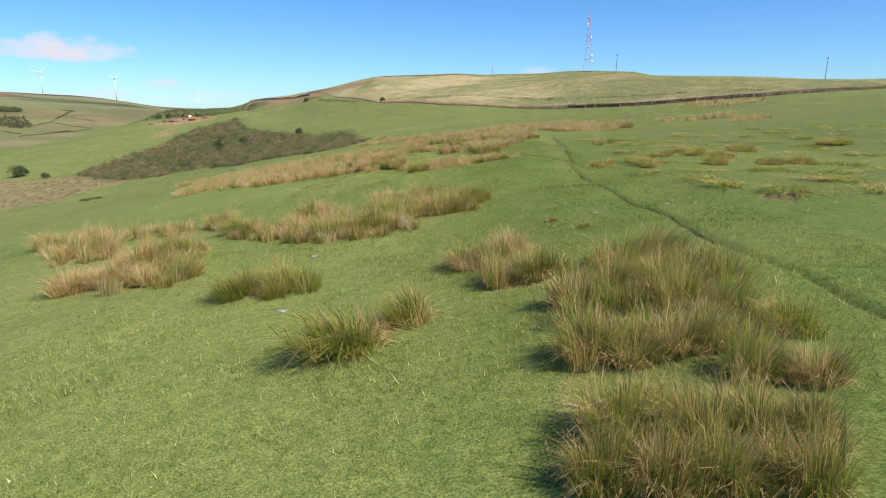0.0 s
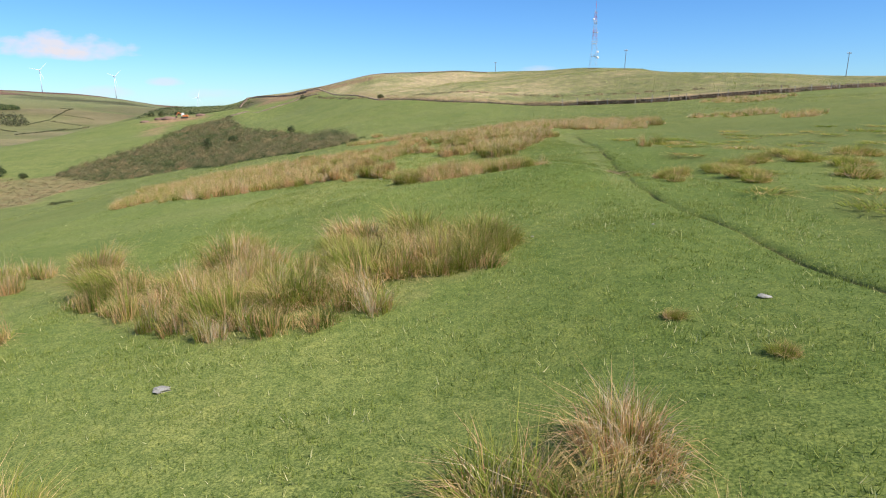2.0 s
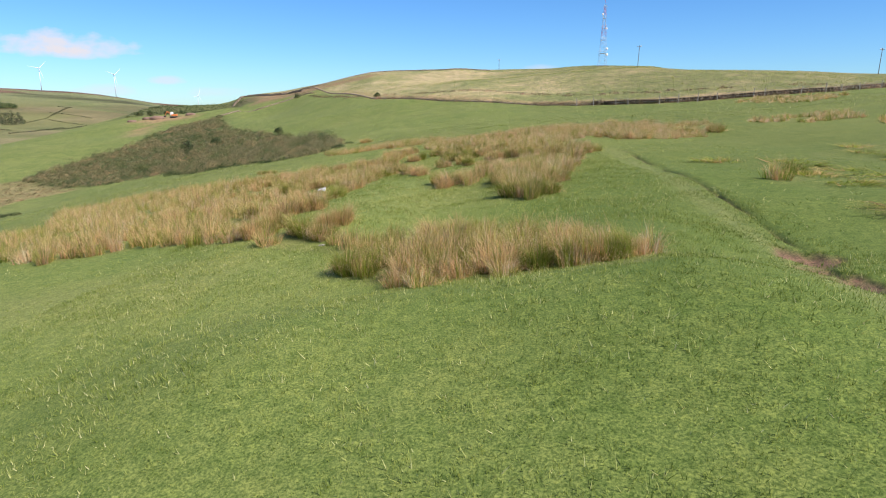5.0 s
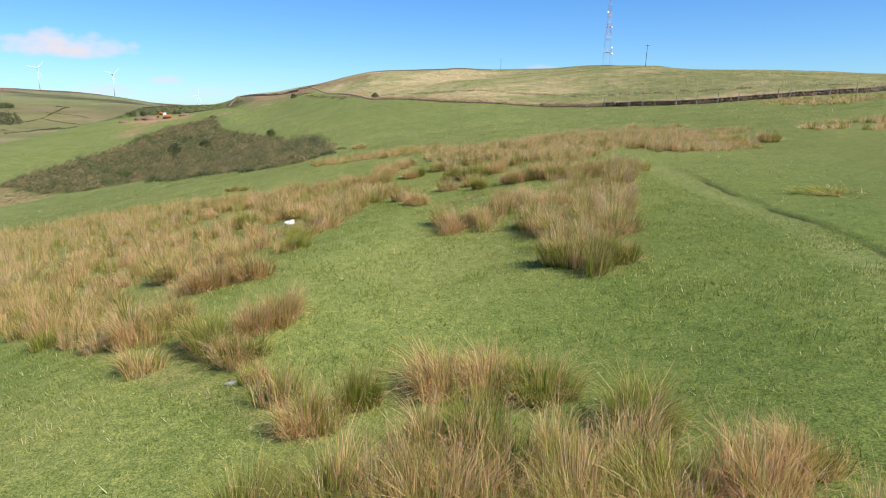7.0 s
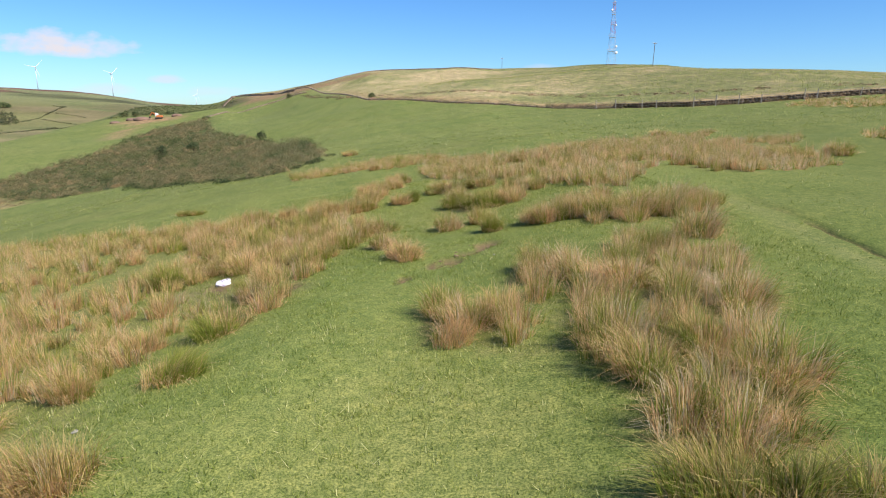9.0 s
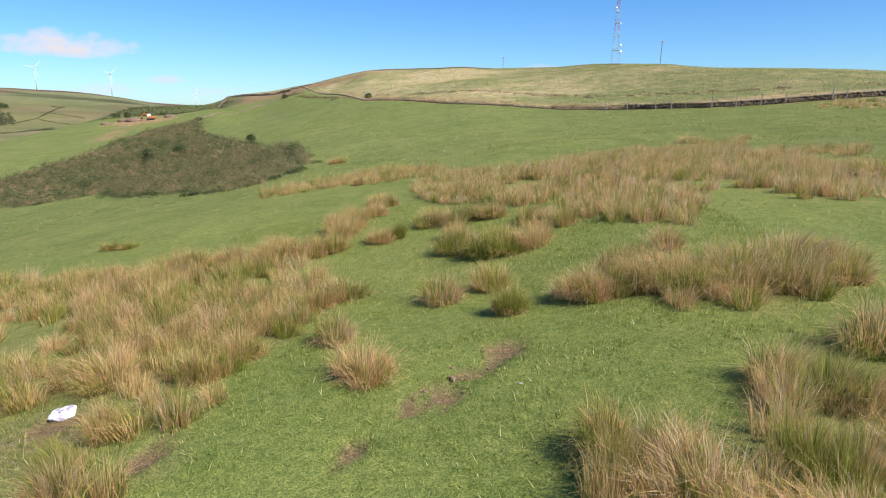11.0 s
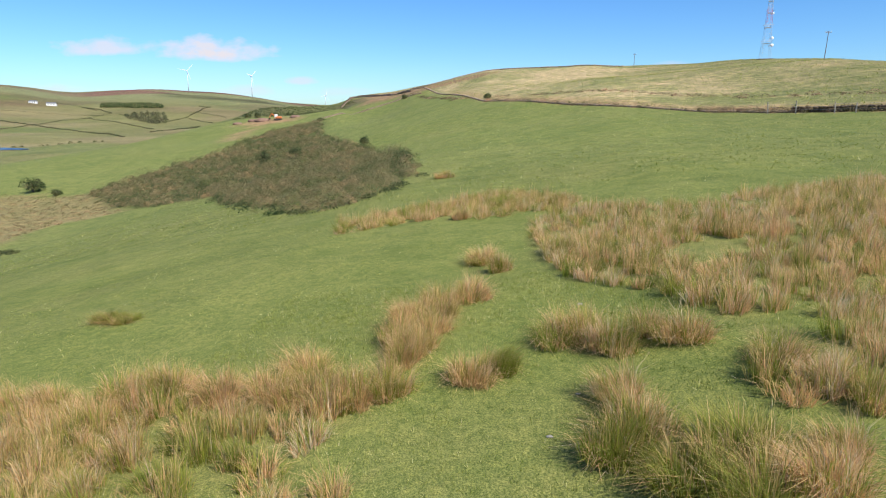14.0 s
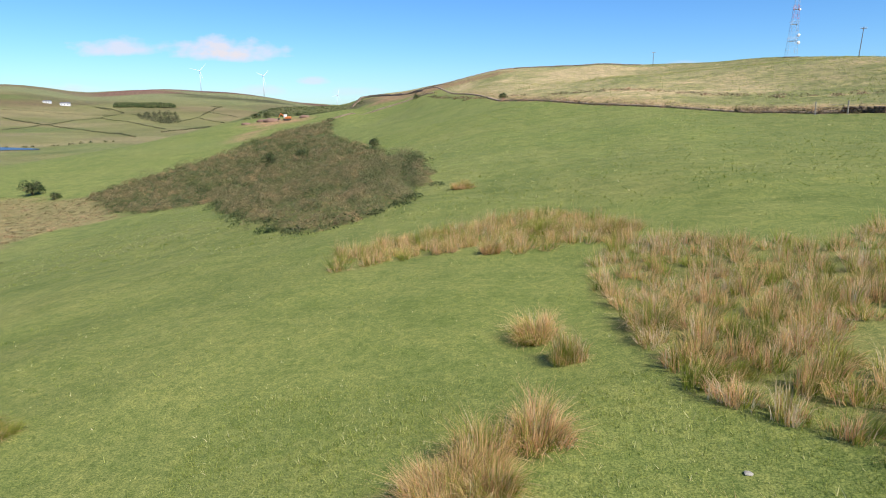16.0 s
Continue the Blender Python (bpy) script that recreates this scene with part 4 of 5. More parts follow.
scrub("gorse_shoots", spots, (0.8, 1.6), 460, 0.085, MAT_LEAF, 64, "dark green young gorse among the older bushes", "gorse", 1.0)
# taller bushes in it, and outliers round its edge
spots = spread(GORSE, 5.2, 76)
scrub("gorse_clumps", spots[lumps(spots[:, 0], spots[:, 1], 11, 77) > -0.15], (1.2, 2.5), 800, 0.085, MAT_GORSE, 75, "taller rounded gorse bushes standing out of the thicket", "gorse", 1.05)
spots = along(GORSE + GORSE[:1], 1.6, 0.5, 74)
scrub("gorse_fringe", spots[lumps(spots[:, 0], spots[:, 1], 4, 73) > 0.05], (0.4, 1.2), 170, 0.10, MAT_LEAF, 70, "ragged green gorse seedlings along the edge of the thicket", "gorse", 0.6)
scrub("slope_scrub", along(poly("-67,115 -62,113.6"), 0.8, 0.6, 57), (0.4, 1.0), 160, 0.13, MAT_LEAF, 58, "dark low gorse at the foot of the grass slope", "gorse", 0.7)
scrub("bracken", spread(BRACKEN, 1.5, 83), (0.5, 1.3), 60, 0.12, MAT_BRACKEN, 84, "rusty brown bracken and dead grass on the lower slope", "bracken", 0.4)
WALL_RUN = FIELD_WALL[1:11]
scrub("wall_heather", along(WALL_RUN[1:], 0.36, 0.5, 85), (0.4, 0.9), 48, 0.11, MAT_HEATHER, 86, "brown heather and dead grass grown over the field wall", "heather", 1.0)
scrub("wall_growth", along(FIELD_WALL[5:12], 0.34, 0.2, 59), (0.3, 0.72), 70, 0.085, MAT_DEAD, 54, "dark brown dead heather grown into the field wall", "heather", 1.35)
thatched = along([(x + 0.4, y + 0.9) for x, y in FIELD_WALL[5:12]], 0.30, 0.2, 51)
scrub("wall_straw", thatched[lumps(thatched[:, 0], thatched[:, 1], 4, 52) > -0.35], (0.35, 0.8), 80, 0.09, MAT_BRACKEN, 53, "pale dead grass hanging over the top of the field wall", "dead grass", 1.3)
upper = along([(-70, 330), (-30, 226), (-6, 198), (14, 180), (30, 165), (48, 152), (75, 148)], 1.6, 0.7, 87)
scrub("heather_line", upper[lumps(upper[:, 0], upper[:, 1], 7, 88) > -0.1], (0.7, 1.5), 70, 0.16, MAT_HEATHER, 89, "broken line of dark heather above the field wall", "heather", 0.5)


def bush(x, y, wide, tall, seed, label, mat=None, leaves=1300):
    """A bush or small tree: short branching trunk and a ragged crown."""
    rng = np.random.RandomState(seed)
    z = float(ground_level(x, y))
    thing = tagged(new("bush"), label, "bush")
    thing.location = (x, y, z)
    bm = bmesh.new()
    rod(bm, (0, 0, -0.2), (0, 0, tall * 0.3), tall * 0.05, tall * 0.035)
    for k in range(5):
        a = k * 1.26 + rng.uniform(0, 0.6)
        rod(bm, (0, 0, tall * rng.uniform(0.15, 0.35)), (wide * 0.6 * math.cos(a), wide * 0.6 * math.sin(a), tall * rng.uniform(0.5, 0.8)), tall * 0.03, tall * 0.012, 5)
    part("trunk", bm, MAT_TWIG, thing)
    vs, ts, off = [], [], 0
    for k in range(7):
        v, t = clump(leaves // 7, rng, wide * 0.085, wide * rng.uniform(0.4, 0.62), tall * rng.uniform(0.4, 0.6))
        a, q = rng.uniform(0, math.tau), rng.uniform(0, 0.5) * wide
        v = v + np.array((q * math.cos(a), q * math.sin(a), tall * rng.uniform(-0.05, 0.36)))
        vs.append(v), ts.append(t + off)
        off += len(v)
    crown = new("crown", raw_mesh("crown", np.concatenate(vs), np.concatenate(ts), mat or MAT_LEAF))
    crown.parent = thing
    return thing


for x, y, wide, tall, label in ((-20, 211, 1.6, 1.7, "dark thorn bush growing out of the field wall"), (-39, 171, 1.6, 2.2, "green gorse bush at the upper edge of the thicket"),
                                (-56, 177, 1.9, 2.6, "dark hawthorn standing in the gorse thicket"), (-62, 175, 2.3, 3.4, "tall dark bare-branched thorn in the gorse"),
                                (-118, 173, 3.2, 3.8, "round dark hawthorn at the foot of the slope"), (-107, 168, 1.6, 1.8, "low dark bush in the brown bracken"),
                                (-90, 276, 2.0, 1.6, "dark green bush at the top corner of the thicket"), (-64, 300, 1.8, 2.2, "dark bush beside the upper wall"),
                                (-138, 320, 2.6, 2.4, "dark hawthorn behind the yellow-brown earth yard"), (-131, 322, 2.4, 2.2, "broad thorn tree behind the earth yard"),
                                (-146, 326, 2.2, 2.0, "small thorn tree near the earth yard"), (-125, 325, 2.0, 1.7, "low thorn beside the earth yard")):
    bush(x, y, wide, tall, int(x * x + y), label)

scrub("bank_gorse", along(poly("-97,284 -88,290 -80,294 -74,300 -70,307 -62,312"), 1.7, 0.5, 68), (0.4, 0.9), 60, 0.14, MAT_GORSE, 69, "thin line of gorse along a field bank", "gorse", 0.8)
# gorse on the far side of the yard
scrub("heath_scrub", spread(poly("-152,322 -112,318 -100,345 -120,372 -160,360"), 2.0, 90), (0.6, 1.5), 60, 0.2, MAT_LEAF, 91, "dark olive scrub on the slope behind the yard", "scrub", 0.7)


# ---- dry-stone field walls ----
def stone_wall(name, points, tall, label, seed, stone=0.42, mat=None):
    """Rough courses of stones along a line, in one mesh."""
    rng = np.random.RandomState(seed)
    vs, ts, off = [], [], 0
    cube = np.array([(a, b, c) for a in (-0.5, 0.5) for b in (-0.5, 0.5) for c in (-0.5, 0.5)])
    faces = np.array(((0, 1, 3), (0, 3, 2), (4, 6, 7), (4, 7, 5), (0, 4, 5), (0, 5, 1), (2, 3, 7), (2, 7, 6), (0, 2, 6), (0, 6, 4), (1, 5, 7), (1, 7, 3)))
    high = 0.24
    for course in range(int(tall / high)):
        for x, y in along(points, stone * 0.92, 0.07, seed + course):
            if course > 1 and lumps(x, y, 5, seed) + 0.3 * course > 1.25:
                continue
            s = np.array((stone * rng.uniform(0.7, 1.3), (0.6 - 0.07 * course) * rng.uniform(0.8, 1.2), high * rng.uniform(0.8, 1.35)))
            v = cube * s * rng.uniform(0.82, 1.12, (8, 3))
            a = rng.normal(math.atan2(points[-1][1] - points[0][1], points[-1][0] - points[0][0]), 0.25)
            v = np.stack((v[:, 0] * math.cos(a) - v[:, 1] * math.sin(a), v[:, 0] * math.sin(a) + v[:, 1] * math.cos(a), v[:, 2]), -1)
            v += np.array((x, y, float(ground_level(x, y)) + high * (course + 0.35)))
            vs.append(v), ts.append(faces + off)
            off += 8
    ob = new(name, raw_mesh(name, np.concatenate(vs), np.concatenate(ts), mat or MAT_STONE))
    return tagged(ob, label, "stone wall", kind="structure")


stone_wall("wall_field", FIELD_WALL[6:12], 0.75, "old dry-stone field wall, dark and overgrown with heather", 95)
stone_wall("wall_lower", FIELD_WALL[2:7], 0.3, "low dry-stone field wall half sunk in rough grass", 94, 0.42, MAT_CRAG)
stone_wall("wall_upper", [(-20, 206), (-42, 270), (-63, 330), (-84, 352)], 0.3, "low tumbled dry-stone wall running up the hill", 96, 0.42, MAT_CRAG)
stone_wall("wall_crag", [(-109, 350), (-110, 360), (-110, 371), (-102, 366), (-86, 350), (-68, 327)], 1.0, "broken brown rock ledges along the crag", 93, 1.2, MAT_CRAG)
stone_wall("wall_bank", [(-93, 281), (-88, 290), (-80, 294), (-74, 300), (-67, 305), (-58, 303)], 0.5, "low grey stone wall from the thicket up to the hill", 92, 0.6, MAT_CRAG)
stone_wall("wall_crest", [(-72, 346), (-62, 342), (-33, 362), (0, 344), (22, 338)], 0.5, "grey stone wall along the skyline of the hill", 97, 0.8, MAT_CRAG)

# ---- post and wire fence in front of the wall ----
fence = tagged(new("fence"), "post and wire stock fence of weathered grey posts along the wall", "fence")
rng = np.random.RandomState(98)
heads = []
for x, y in along([(24, 139.5), (36, 130.6), (47, 128), (62, 124.4), (80, 131)], 3.6, 0.12, 99):
    bm = bmesh.new()
    z, tall = float(ground_level(x, y)), rng.uniform(1.15, 1.6)
    rod(bm, (x, y, z - 0.3), (x + rng.normal(0, 0.06), y + rng.normal(0, 0.06), z + tall), 0.075, 0.065, 7)
    part("post", bm, MAT_POST, fence)
    heads.append((x, y, z))
for level in (0.45, 0.8, 1.08):
    bm = bmesh.new()
    for a, b in zip(heads, heads[1:]):
        rod(bm, (a[0], a[1], a[2] + level), (b[0], b[1], b[2] + level), 0.008, sides=4)
    part("wire", bm, MAT_WIRE, fence)


# ---- lattice mast on the brow ----
def lattice_mast(x, y, tall):
    z = float(ground_level(x, y))
    mast = tagged(new("lattice_mast"), "red and white lattice radio mast on the hill brow", "mast")
    mast.location = (x, y, z)
    half = lambda h: 1.25 * (1 - h / tall) ** 1.1 + 0.30
    corner = lambda h, i: (half(h) * (1, 1, -1, -1)[i % 4], half(h) * (1, -1, -1, 1)[i % 4], h)
    levels, h = [0.0], 0.0
    while h < tall - 1.2:
        h = min(tall, h + 1.15 * half(h) + 0.55)
        levels.append(h)
    for k, (a, b) in enumerate(zip(levels, levels[1:])):
        bm = bmesh.new()
        for i in range(4):
            rod(bm, corner(a, i), corner(b, i), 0.03, sides=5)
            rod(bm, corner(a, i), corner(b, i + 1), 0.013, sides=4)
            rod(bm, corner(a, i + 1), corner(b, i), 0.013, sides=4)
            rod(bm, corner(b, i), corner(b, i + 1), 0.013, sides=4)
        red = a > 11 and (k // 3) % 2 == 0
        part("lattice_bay", bm, MAT_RED if red else MAT_GREY, mast, "red painted lattice" if red else "pale grey painted lattice")
    for h in (5.2, 10.5, 15.2, 19.0, 22.8):
        bm = bmesh.new()
        w = half(h) + 0.35
        box(bm, 0, 0, h, 1.5 * w, 1.5 * w, 0.06)
        for i in range(4):
            a, b = corner(h, i), corner(h, i + 1)
            s = w / half(h)
            rod(bm, (a[0] * s, a[1] * s, h + 0.8), (b[0] * s, b[1] * s, h + 0.8), 0.04, sides=4)
        part("platform", bm, MAT_GREY, mast, "grey steel gallery")
    for h, dx, dy, r in ((4.6, 1.6, -0.8, 0.55), (7.0, 1.5, -0.6, 0.5), (15.0, 1.0, -0.5, 0.35), (20.6, -0.9, -0.6, 0.42)):
        bm = bmesh.new()
        bmesh.ops.create_uvsphere(bm, u_segments=14, v_segments=8, radius=r, matrix=pose(dx, dy, h) @ Matrix.Diagonal((1, 0.4, 1, 1)))
        rod(bm, (dx, dy, h), (dx * 0.5, 0, h), 0.07)
        part("dish", bm, MAT_WHITE, mast, "white round dish", True)
    bm = bmesh.new()
    rod(bm, (0, 0, tall), (0, 0, tall + 3.2), 0.09, 0.04)
    part("aerial", bm, MAT_RED, mast, "thin red aerial")
    bm = bmesh.new()
    box(bm, 0, 0, 0.0, 4.4, 4.4, 0.3, None, 0.05)
    part("plinth", bm, MAT_STONE, mast, "low concrete plinth")
    return mast


lattice_mast(66.0, 296.0, 25.0)


def telegraph_pole(x, y, tall, lean, label):
    z = float(ground_level(x, y))
    pole = tagged(new("telegraph_pole"), label, "pole", "telegraph poles on the hill")
    pole.matrix_world = pose(x, y, z, 0, lean, 0)
    bm = bmesh.new()
    rod(bm, (0, 0, -0.5), (0, 0, tall), 0.10, 0.075, 8)
    part("shaft", bm, MAT_POLE, pole)
    bm = bmesh.new()
    box(bm, 0, 0, tall - 0.35, 1.3, 0.09, 0.11, None, 0.02)
    part("crossarm", bm, MAT_POLE, pole)
    for dx in (-0.62, -0.25, 0.25, 0.62):
        bm = bmesh.new()
        rod(bm, (dx, 0, tall - 0.27), (dx, 0, tall - 0.05), 0.045, 0.06)
        part("insulator", bm, MAT_WHITE, pole, "white insulator")
    return pole


telegraph_pole(24.5, 318, 5.6, 0, "dark telegraph pole on the skyline of the hill")
telegraph_pole(61.0, 228, 6.8, 1.5, "dark wooden telegraph pole with a short crossarm, leaning slightly")
telegraph_pole(118.0, 199, 6.9, 1.0, "dark telegraph pole at the brow above the wall")


# ---- wind turbines beyond the valley ----
def wind_turbine(x, y, hub, blade, face, spin, label):
    z = float(ground_level(x, y))
    t = tagged(new("wind_turbine"), label, "wind turbine", "wind turbines on the far ridge")
    t.matrix_world = pose(x, y, z, 0, 0, face)
    h = hub - z
    bm = bmesh.new()
    rod(bm, (0, 0, -3), (0, 0, h), 1.0, 0.6, 14)
    part("tower", bm, MAT_TURBINE, t, smooth_faces=True)
    bm = bmesh.new()
    box(bm, 0, 1.0, h + 0.8, 2.4, 6.5, 2.6, None, 0.5)
    part("nacelle", bm, MAT_TURBINE, t)
    bm = bmesh.new()
    bmesh.ops.create_uvsphere(bm, u_segments=12, v_segments=8, radius=1.7, matrix=pose(0, -3.6, h + 0.8))
    part("hub", bm, MAT_TURBINE, t, "", True)
    for k in range(3):
        bm = bmesh.new()
        turn = Matrix.Rotation(radians(spin + 120 * k), 4, "Y")
        rows = []
        for s, c, th in ((0.0, 1.0, 0.9), (0.12, 2.0, 0.6), (0.4, 1.5, 0.35), (0.75, 0.95, 0.2), (1.0, 0.3, 0.1)):
            rows.append([bm.verts.new(turn @ Vector((dx * c, -3.6 + dy * th, 1.0 + s * blade)) + Vector((0, 0, h + 0.8))) for dx, dy in ((-0.35, 0), (0, -0.6), (0.65, 0), (0, 0.6))])
        for a, b in zip(rows, rows[1:]):
            for i in range(4):
                bm.faces.new((a[i], a[(i + 1) % 4], b[(i + 1) % 4], b[i]))
        bm.faces.new(rows[0][::-1]), bm.faces.new(rows[-1])
        part("blade", bm, MAT_TURBINE, t)
    return t


for u, v, y, blade, face, spin, label in ((-0.624, 0.053, 1990, 30, 35, 42, "white wind turbine on the far moor ridge, standing still"), (-0.510, 0.044, 2050, 30, 62, 48, "white wind turbine seen nearly edge-on on the ridge"),
                                          (-0.384, 0.013, 2300, 28, 66, 20, "white wind turbine half hidden behind the ridge")):
    wind_turbine(u * y, y, 5.3 + v * y, blade, face, spin, label)


# ---- the valley: hedges, plantation, wood, farm, pond ----
HEDGES = ("-666,680 -696,760 -780,915 -785,1038", "-983,985 -949,1020 -880,1033 -776,1005", "-801,981 -659,896 -522,783", "-706,788 -578,712 -505,662 -419,591",
          "-875,880 -759,815 -697,778", "-761,1028 -608,932", "-615,942 -641,1044 -709,1220", "-675,1107 -618,1097 -592,1080", "-624,1017 -540,975", "-476,709 -506,834 -535,960",
          "-771,1290 -711,1234", "-996,1195 -861,1103 -792,1046", "-1083,1217 -1007,1208 -853,1086", "-851,867 -764,820", "-501,799 -535,906")
for i, text in enumerate(HEDGES):
    scrub("hedge", along(poly(text), 2.6, 0.9, 110 + i), (0.6, 1.5), 36, 0.6, MAT_HEDGE, 130 + i, "dark field hedge across the valley", "hedge", 0.9)
scrub("wood", spread(poly("-681,950 -600,895 -611,942 -699,1065 -744,1050 -740,1010"), 7, 150), (2.0, 3.8), 60, 1.1, MAT_HEDGE, 151, "dark clump of trees in the valley", "trees", 1.4)
scrub("valley_edge_bushes", along(poly("-405,437 -384,466 -374,515"), 9, 2.0, 152), (1.0, 2.6), 40, 0.6, MAT_LEAF, 153, "scattered dark bushes along the field edge", "bushes", 0.9)

rng = np.random.RandomState(154)
vs, ts, off = [], [], 0
for x, y in spread(poly("-930,1196 -790,1180 -750,1138 -800,1128 -890,1142"), 3.0, 155):
    h, w = rng.uniform(6.0, 7.2), rng.uniform(2.0, 3.0)
    for k in range(4):
        a = np.arange(7) / 7 * math.tau + rng.uniform(0, 1)
        r = w * (1 - k * 0.22) * rng.uniform(0.8, 1.15, 7)
        v = np.concatenate((np.stack((r * np.cos(a), r * np.sin(a), np.full(7, h * (0.08 + 0.22 * k))), -1), ((0, 0, h * (0.42 + 0.2 * k)),)))
        v = v + np.array((x, y, float(ground_level(x, y))))
        vs.append(v), ts.append(np.array([(i, (i + 1) % 7, 7) for i in range(7)]) + off)
        off += 8
tagged(new("plantation", raw_mesh("plantation", np.concatenate(vs), np.concatenate(ts), MAT_LEAF)), "dark conifer plantation on the far slope", "plantation", kind="stuff")


def farm_building(x, y, long, deep, eaves, ridge, turn, label):
    z = float(ground_level(x, y))
    house = tagged(new("farmhouse"), label, "house")
    house.matrix_world = pose(x, y, z, 0, 0, turn)
    bm = bmesh.new()
    box(bm, 0, 0, eaves / 2 - 1, long, deep, eaves + 2, None, 0.05)
    part("wall", bm, MAT_RENDER, house)
    bm = bmesh.new()
    ends = [[bm.verts.new((sx * (long / 2 + 0.3), dy, dz)) for dy, dz in ((-deep / 2 - 0.4, eaves), (0, ridge), (deep / 2 + 0.4, eaves))] for sx in (-1, 1)]
    for i in range(3):
        bm.faces.new((ends[0][i], ends[0][(i + 1) % 3], ends[1][(i + 1) % 3], ends[1][i]))
    bm.faces.new(ends[0]), bm.faces.new(ends[1][::-1])
    part("roof", bm, MAT_SLATE, house, "grey slate roof")
    for dx in (-long * 0.3, 0, long * 0.3):
        bm = bmesh.new()
        box(bm, dx, -deep / 2 - 0.03, eaves * 0.55, 1.6, 0.12, 1.8, None, 0.02)
        part("window", bm, MAT_CAB, house, "dark window")
    return house


farm_building(-1005, 1148, 17, 8, 4.5, 7, 25, "long white farmhouse with a slate roof across the valley")
farm_building(-1045, 1146, 14, 7, 3.5, 5.5, 20, "low white farm building beside the farmhouse")

bm = bmesh.new()
ring = [bm.verts.new((-412 + 40 * math.cos(a) * (1 + 0.2 * math.sin(3 * a)), 424 + 15 * math.sin(a), 0)) for a in np.arange(28) / 28 * math.tau]
bm.faces.new(ring)
pond = part("pond", bm, MAT_WATER)
pond.location.z = float(max(ground_level(np.array([-395.0, -360, -430, -395, -395]), np.array([421.0, 421, 421, 408, 436])))) + 0.15
tagged(pond, "blue still pond in the valley bottom", "water", kind="structure")


# ---- excavator in the earth yard ----
def excavator(x, y, turn):
    thing = tagged(new("excavator"), "parked orange tracked excavator on bare earth", "excavator")
    thing.matrix_world = pose(x, y, float(ground_level(x, y)), 0, 0, turn) @ Matrix.Scale(0.8, 4)
    for side in (-1, 1):
        bm = bmesh.new()
        box(bm, 0, side * 1.05, 0.45, 3.6, 0.55, 0.85, None, 0.3)
        part("track", bm, MAT_TRACK, thing, "black muddy track")
    bm = bmesh.new()
    box(bm, -0.5, 0, 1.45, 3.0, 2.4, 1.0, None, 0.15)
    part("body", bm, MAT_ORANGE, thing)
    bm = bmesh.new()
    box(bm, 0.75, 0.6, 2.2, 1.5, 1.05, 1.7, None, 0.15)
    cab = part("cab", bm, MAT_WHITE, thing, "pale cab")
    bm = bmesh.new()
    box(bm, 0.8, 0.6, 2.35, 1.55, 0.8, 1.0, None, 0.05)
    part("windscreen", bm, MAT_CAB, cab, "dark tinted glass")
    bm = bmesh.new()
    rod(bm, (0.9, -0.4, 1.6), (3.3, -0.4, 3.4), 0.28, 0.24)
    part("boom", bm, MAT_ORANGE, thing)
    bm = bmesh.new()
    rod(bm, (3.3, -0.4, 3.4), (4.6, -0.4, 1.3), 0.22, 0.16)
    part("dipper", bm, MAT_ORANGE, thing)
    bm = bmesh.new()
    box(bm, 4.5, -0.4, 0.8, 0.9, 1.1, 0.9, None, 0.2)
    part("bucket", bm, MAT_TRACK, thing, "earth-stained bucket")
    return thing


excavator(-119, 301, 190)

# heaps of spoil in the yard
for x, y, r in ((-127, 303, 2.6), (-132, 305, 2.0), (-113, 305, 1.8), (-137, 300, 1.6)):
    bm = bmesh.new()
    bmesh.ops.create_icosphere(bm, subdivisions=3, radius=r)
    for v in bm.verts:
        v.co = Vector((v.co.x * 1.3, v.co.y, v.co.z * 0.5)) * (1 + 0.25 * noise.noise(v.co * 1.3 + Vector((x, y, 0))))
    heap = part("soil_heap", bm, MAT_SOIL, None, "", True)
    heap.location = (x, y, float(ground_level(x, y)))
    tagged(heap, "reddish-brown heap of dug earth in the yard", "soil heap")

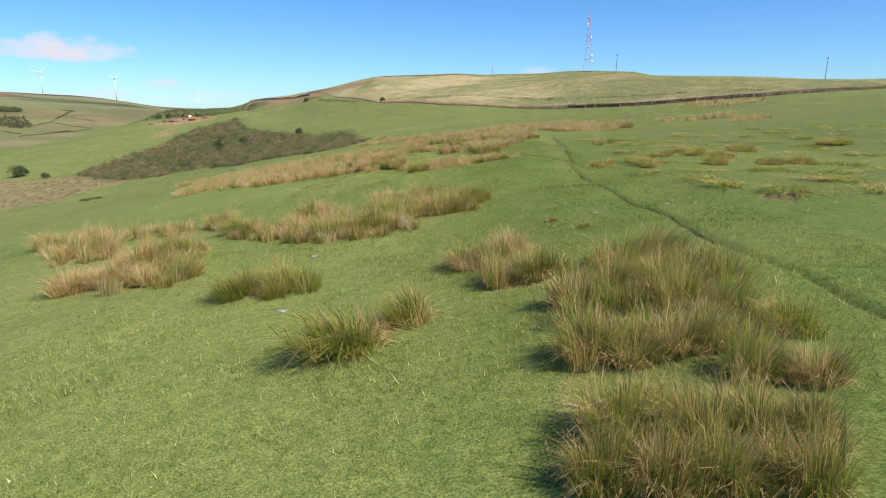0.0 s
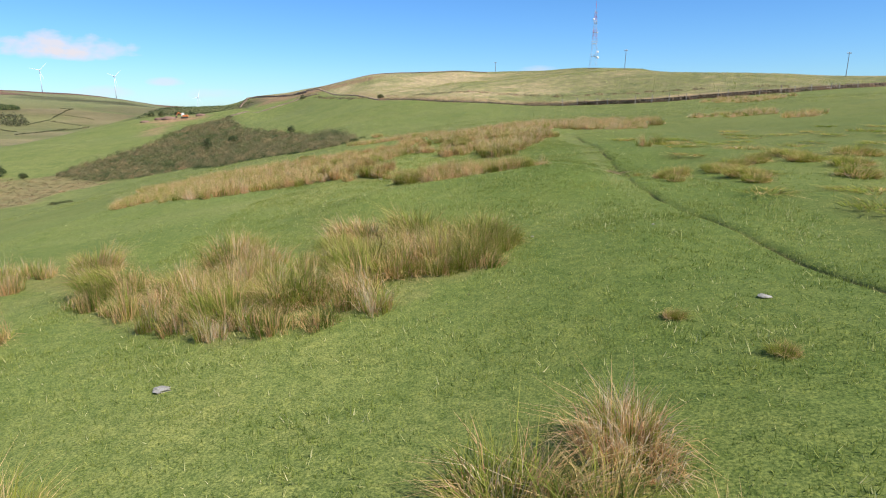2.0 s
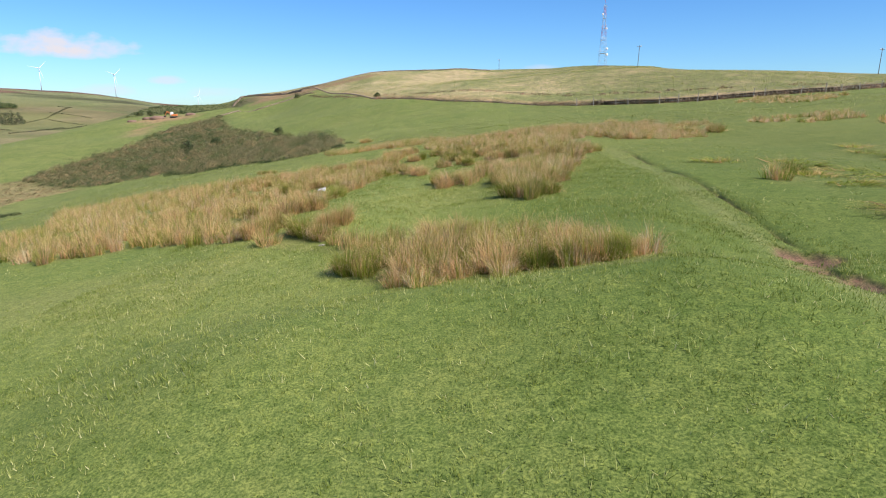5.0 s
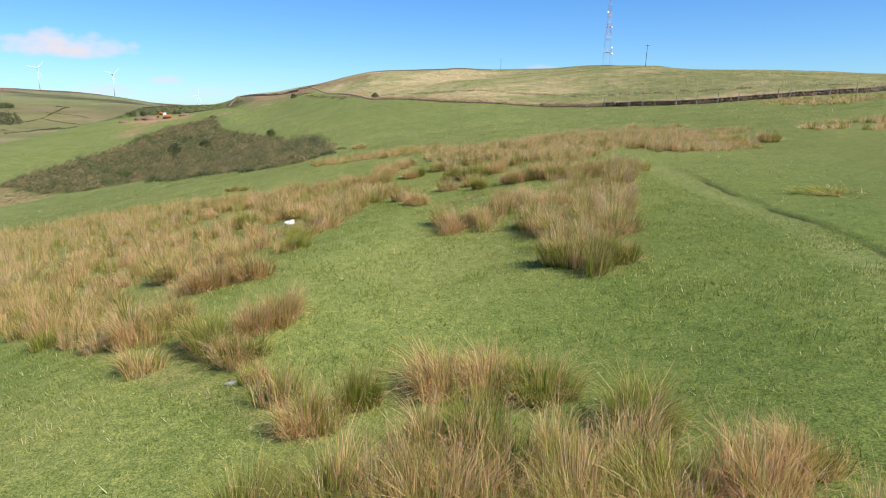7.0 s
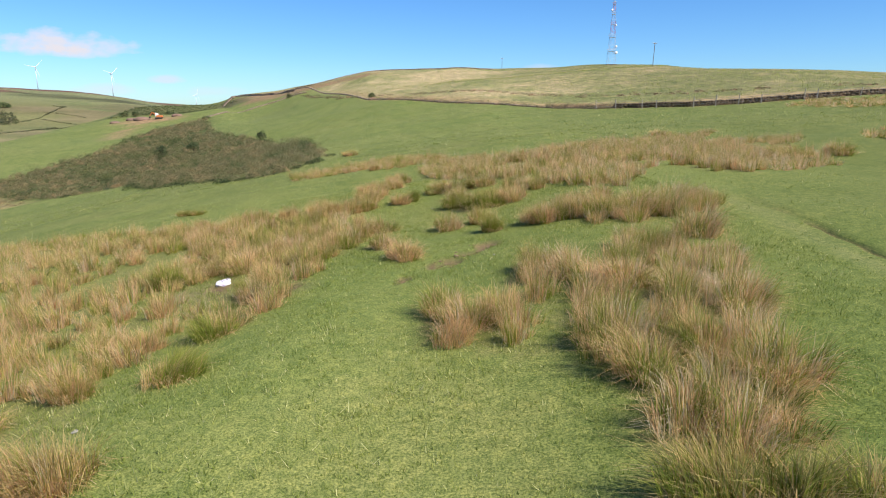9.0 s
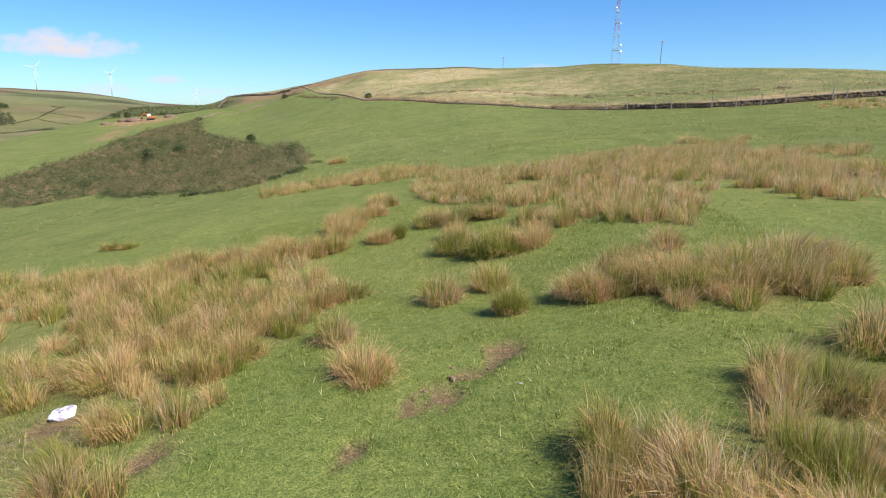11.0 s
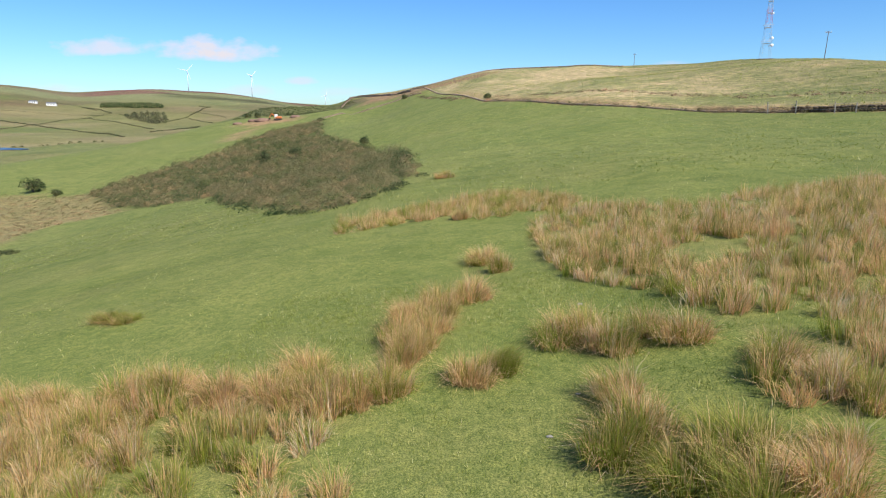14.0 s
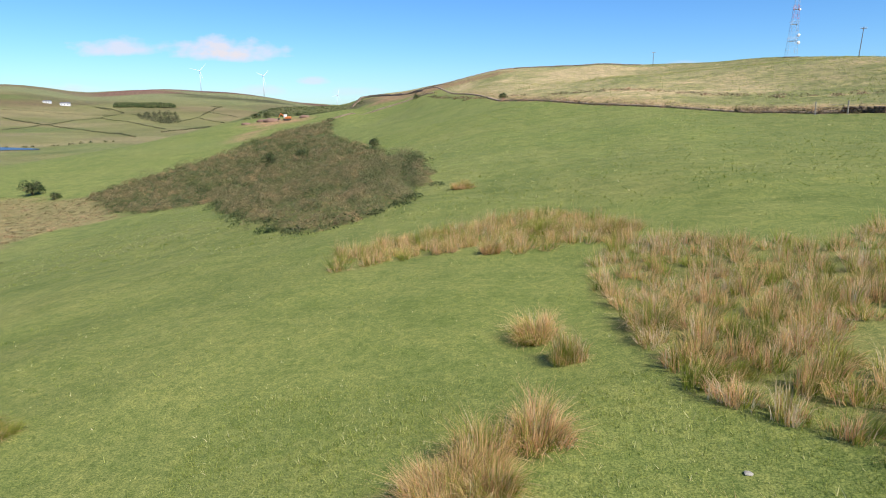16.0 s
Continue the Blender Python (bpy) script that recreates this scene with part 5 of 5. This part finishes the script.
# ---- crumpled feed sack and loose stones ----
bm = bmesh.new()
bmesh.ops.create_icosphere(bm, subdivisions=4, radius=0.3)
for v in bm.verts:
    c = v.co.copy()
    u = c / 0.3
    square = (abs(u.x) ** 4 + abs(u.y) ** 4 + abs(u.z) ** 4) ** -0.25
    k = noise.noise(c * 5.0) * 0.26 + (0.5 - abs(noise.noise(c * 11.0))) * 0.2 + noise.noise(c * 24.0) * 0.06
    v.co = Vector((c.x * 0.98, c.y * 0.62, max(c.z, -0.16) * (0.5 + 0.25 * u.x))) * square * (1 + k)
sack = part("feed_sack", bm, MAT_PLASTIC, None, "", True)
sack.matrix_world = pose(-5.72, 53.0, float(ground_level(-5.72, 53.0)) + 0.035, 6, -4, 20) @ Matrix.Scale(0.62, 4)
tagged(sack, "crumpled white plastic feed sack lying in the rushes", "sack")
for x, y, r in ((-3.2, 11.7, 0.14), (1.95, 22.2, 0.07), (4.4, 22.0, 0.06), (-4.6, 44.4, 0.09), (1.3, 51.9, 0.06), (0.1, 66.9, 0.1), (-1.3, 63.8, 0.08), (6.4, 17.6, 0.12), (-2.8, 37.9, 0.13), (-3.57, 16.9, 0.2), (4.26, 17.15, 0.15), (-0.41, 61.5, 0.07), (0.0, 62.7, 0.07)):
    bm = bmesh.new()
    bmesh.ops.create_icosphere(bm, subdivisions=2, radius=r * 0.45)
    for v in bm.verts:
        v.co = Vector((v.co.x * 1.3, v.co.y, v.co.z * 0.4)) * (1 + 0.9 * noise.noise(v.co * 14 + Vector((x, y, 0))))
    stone = part("loose_stone", bm, MAT_PALE)
    stone.location = (x, y, float(ground_level(x, y)) + r * 0.1)
    tagged(stone, "pale weathered stone lying in short grass", "stone", "loose stones in the pasture")

# clods and stones in the muddy hollows
rng = np.random.RandomState(171)
for a, b, size in MUD[:4]:
    for k in range(9):
        x, y, r = a + rng.normal(0, size * 0.5), b + rng.normal(0, size * 0.5), rng.uniform(0.012, 0.035)
        bm = bmesh.new()
        bmesh.ops.create_icosphere(bm, subdivisions=2, radius=r)
        for v in bm.verts:
            v.co = Vector((v.co.x * 1.3, v.co.y, v.co.z * 0.5)) * (1 + 0.8 * noise.noise(v.co * 12 + Vector((x, y, k))))
        clod = part("clod", bm, MAT_SOIL)
        clod.location = (x, y, float(ground_level(x, y)) + r * 0.1)
        tagged(clod, "reddish-brown clod of earth in a trampled muddy patch", "clod", "clods in the mud")
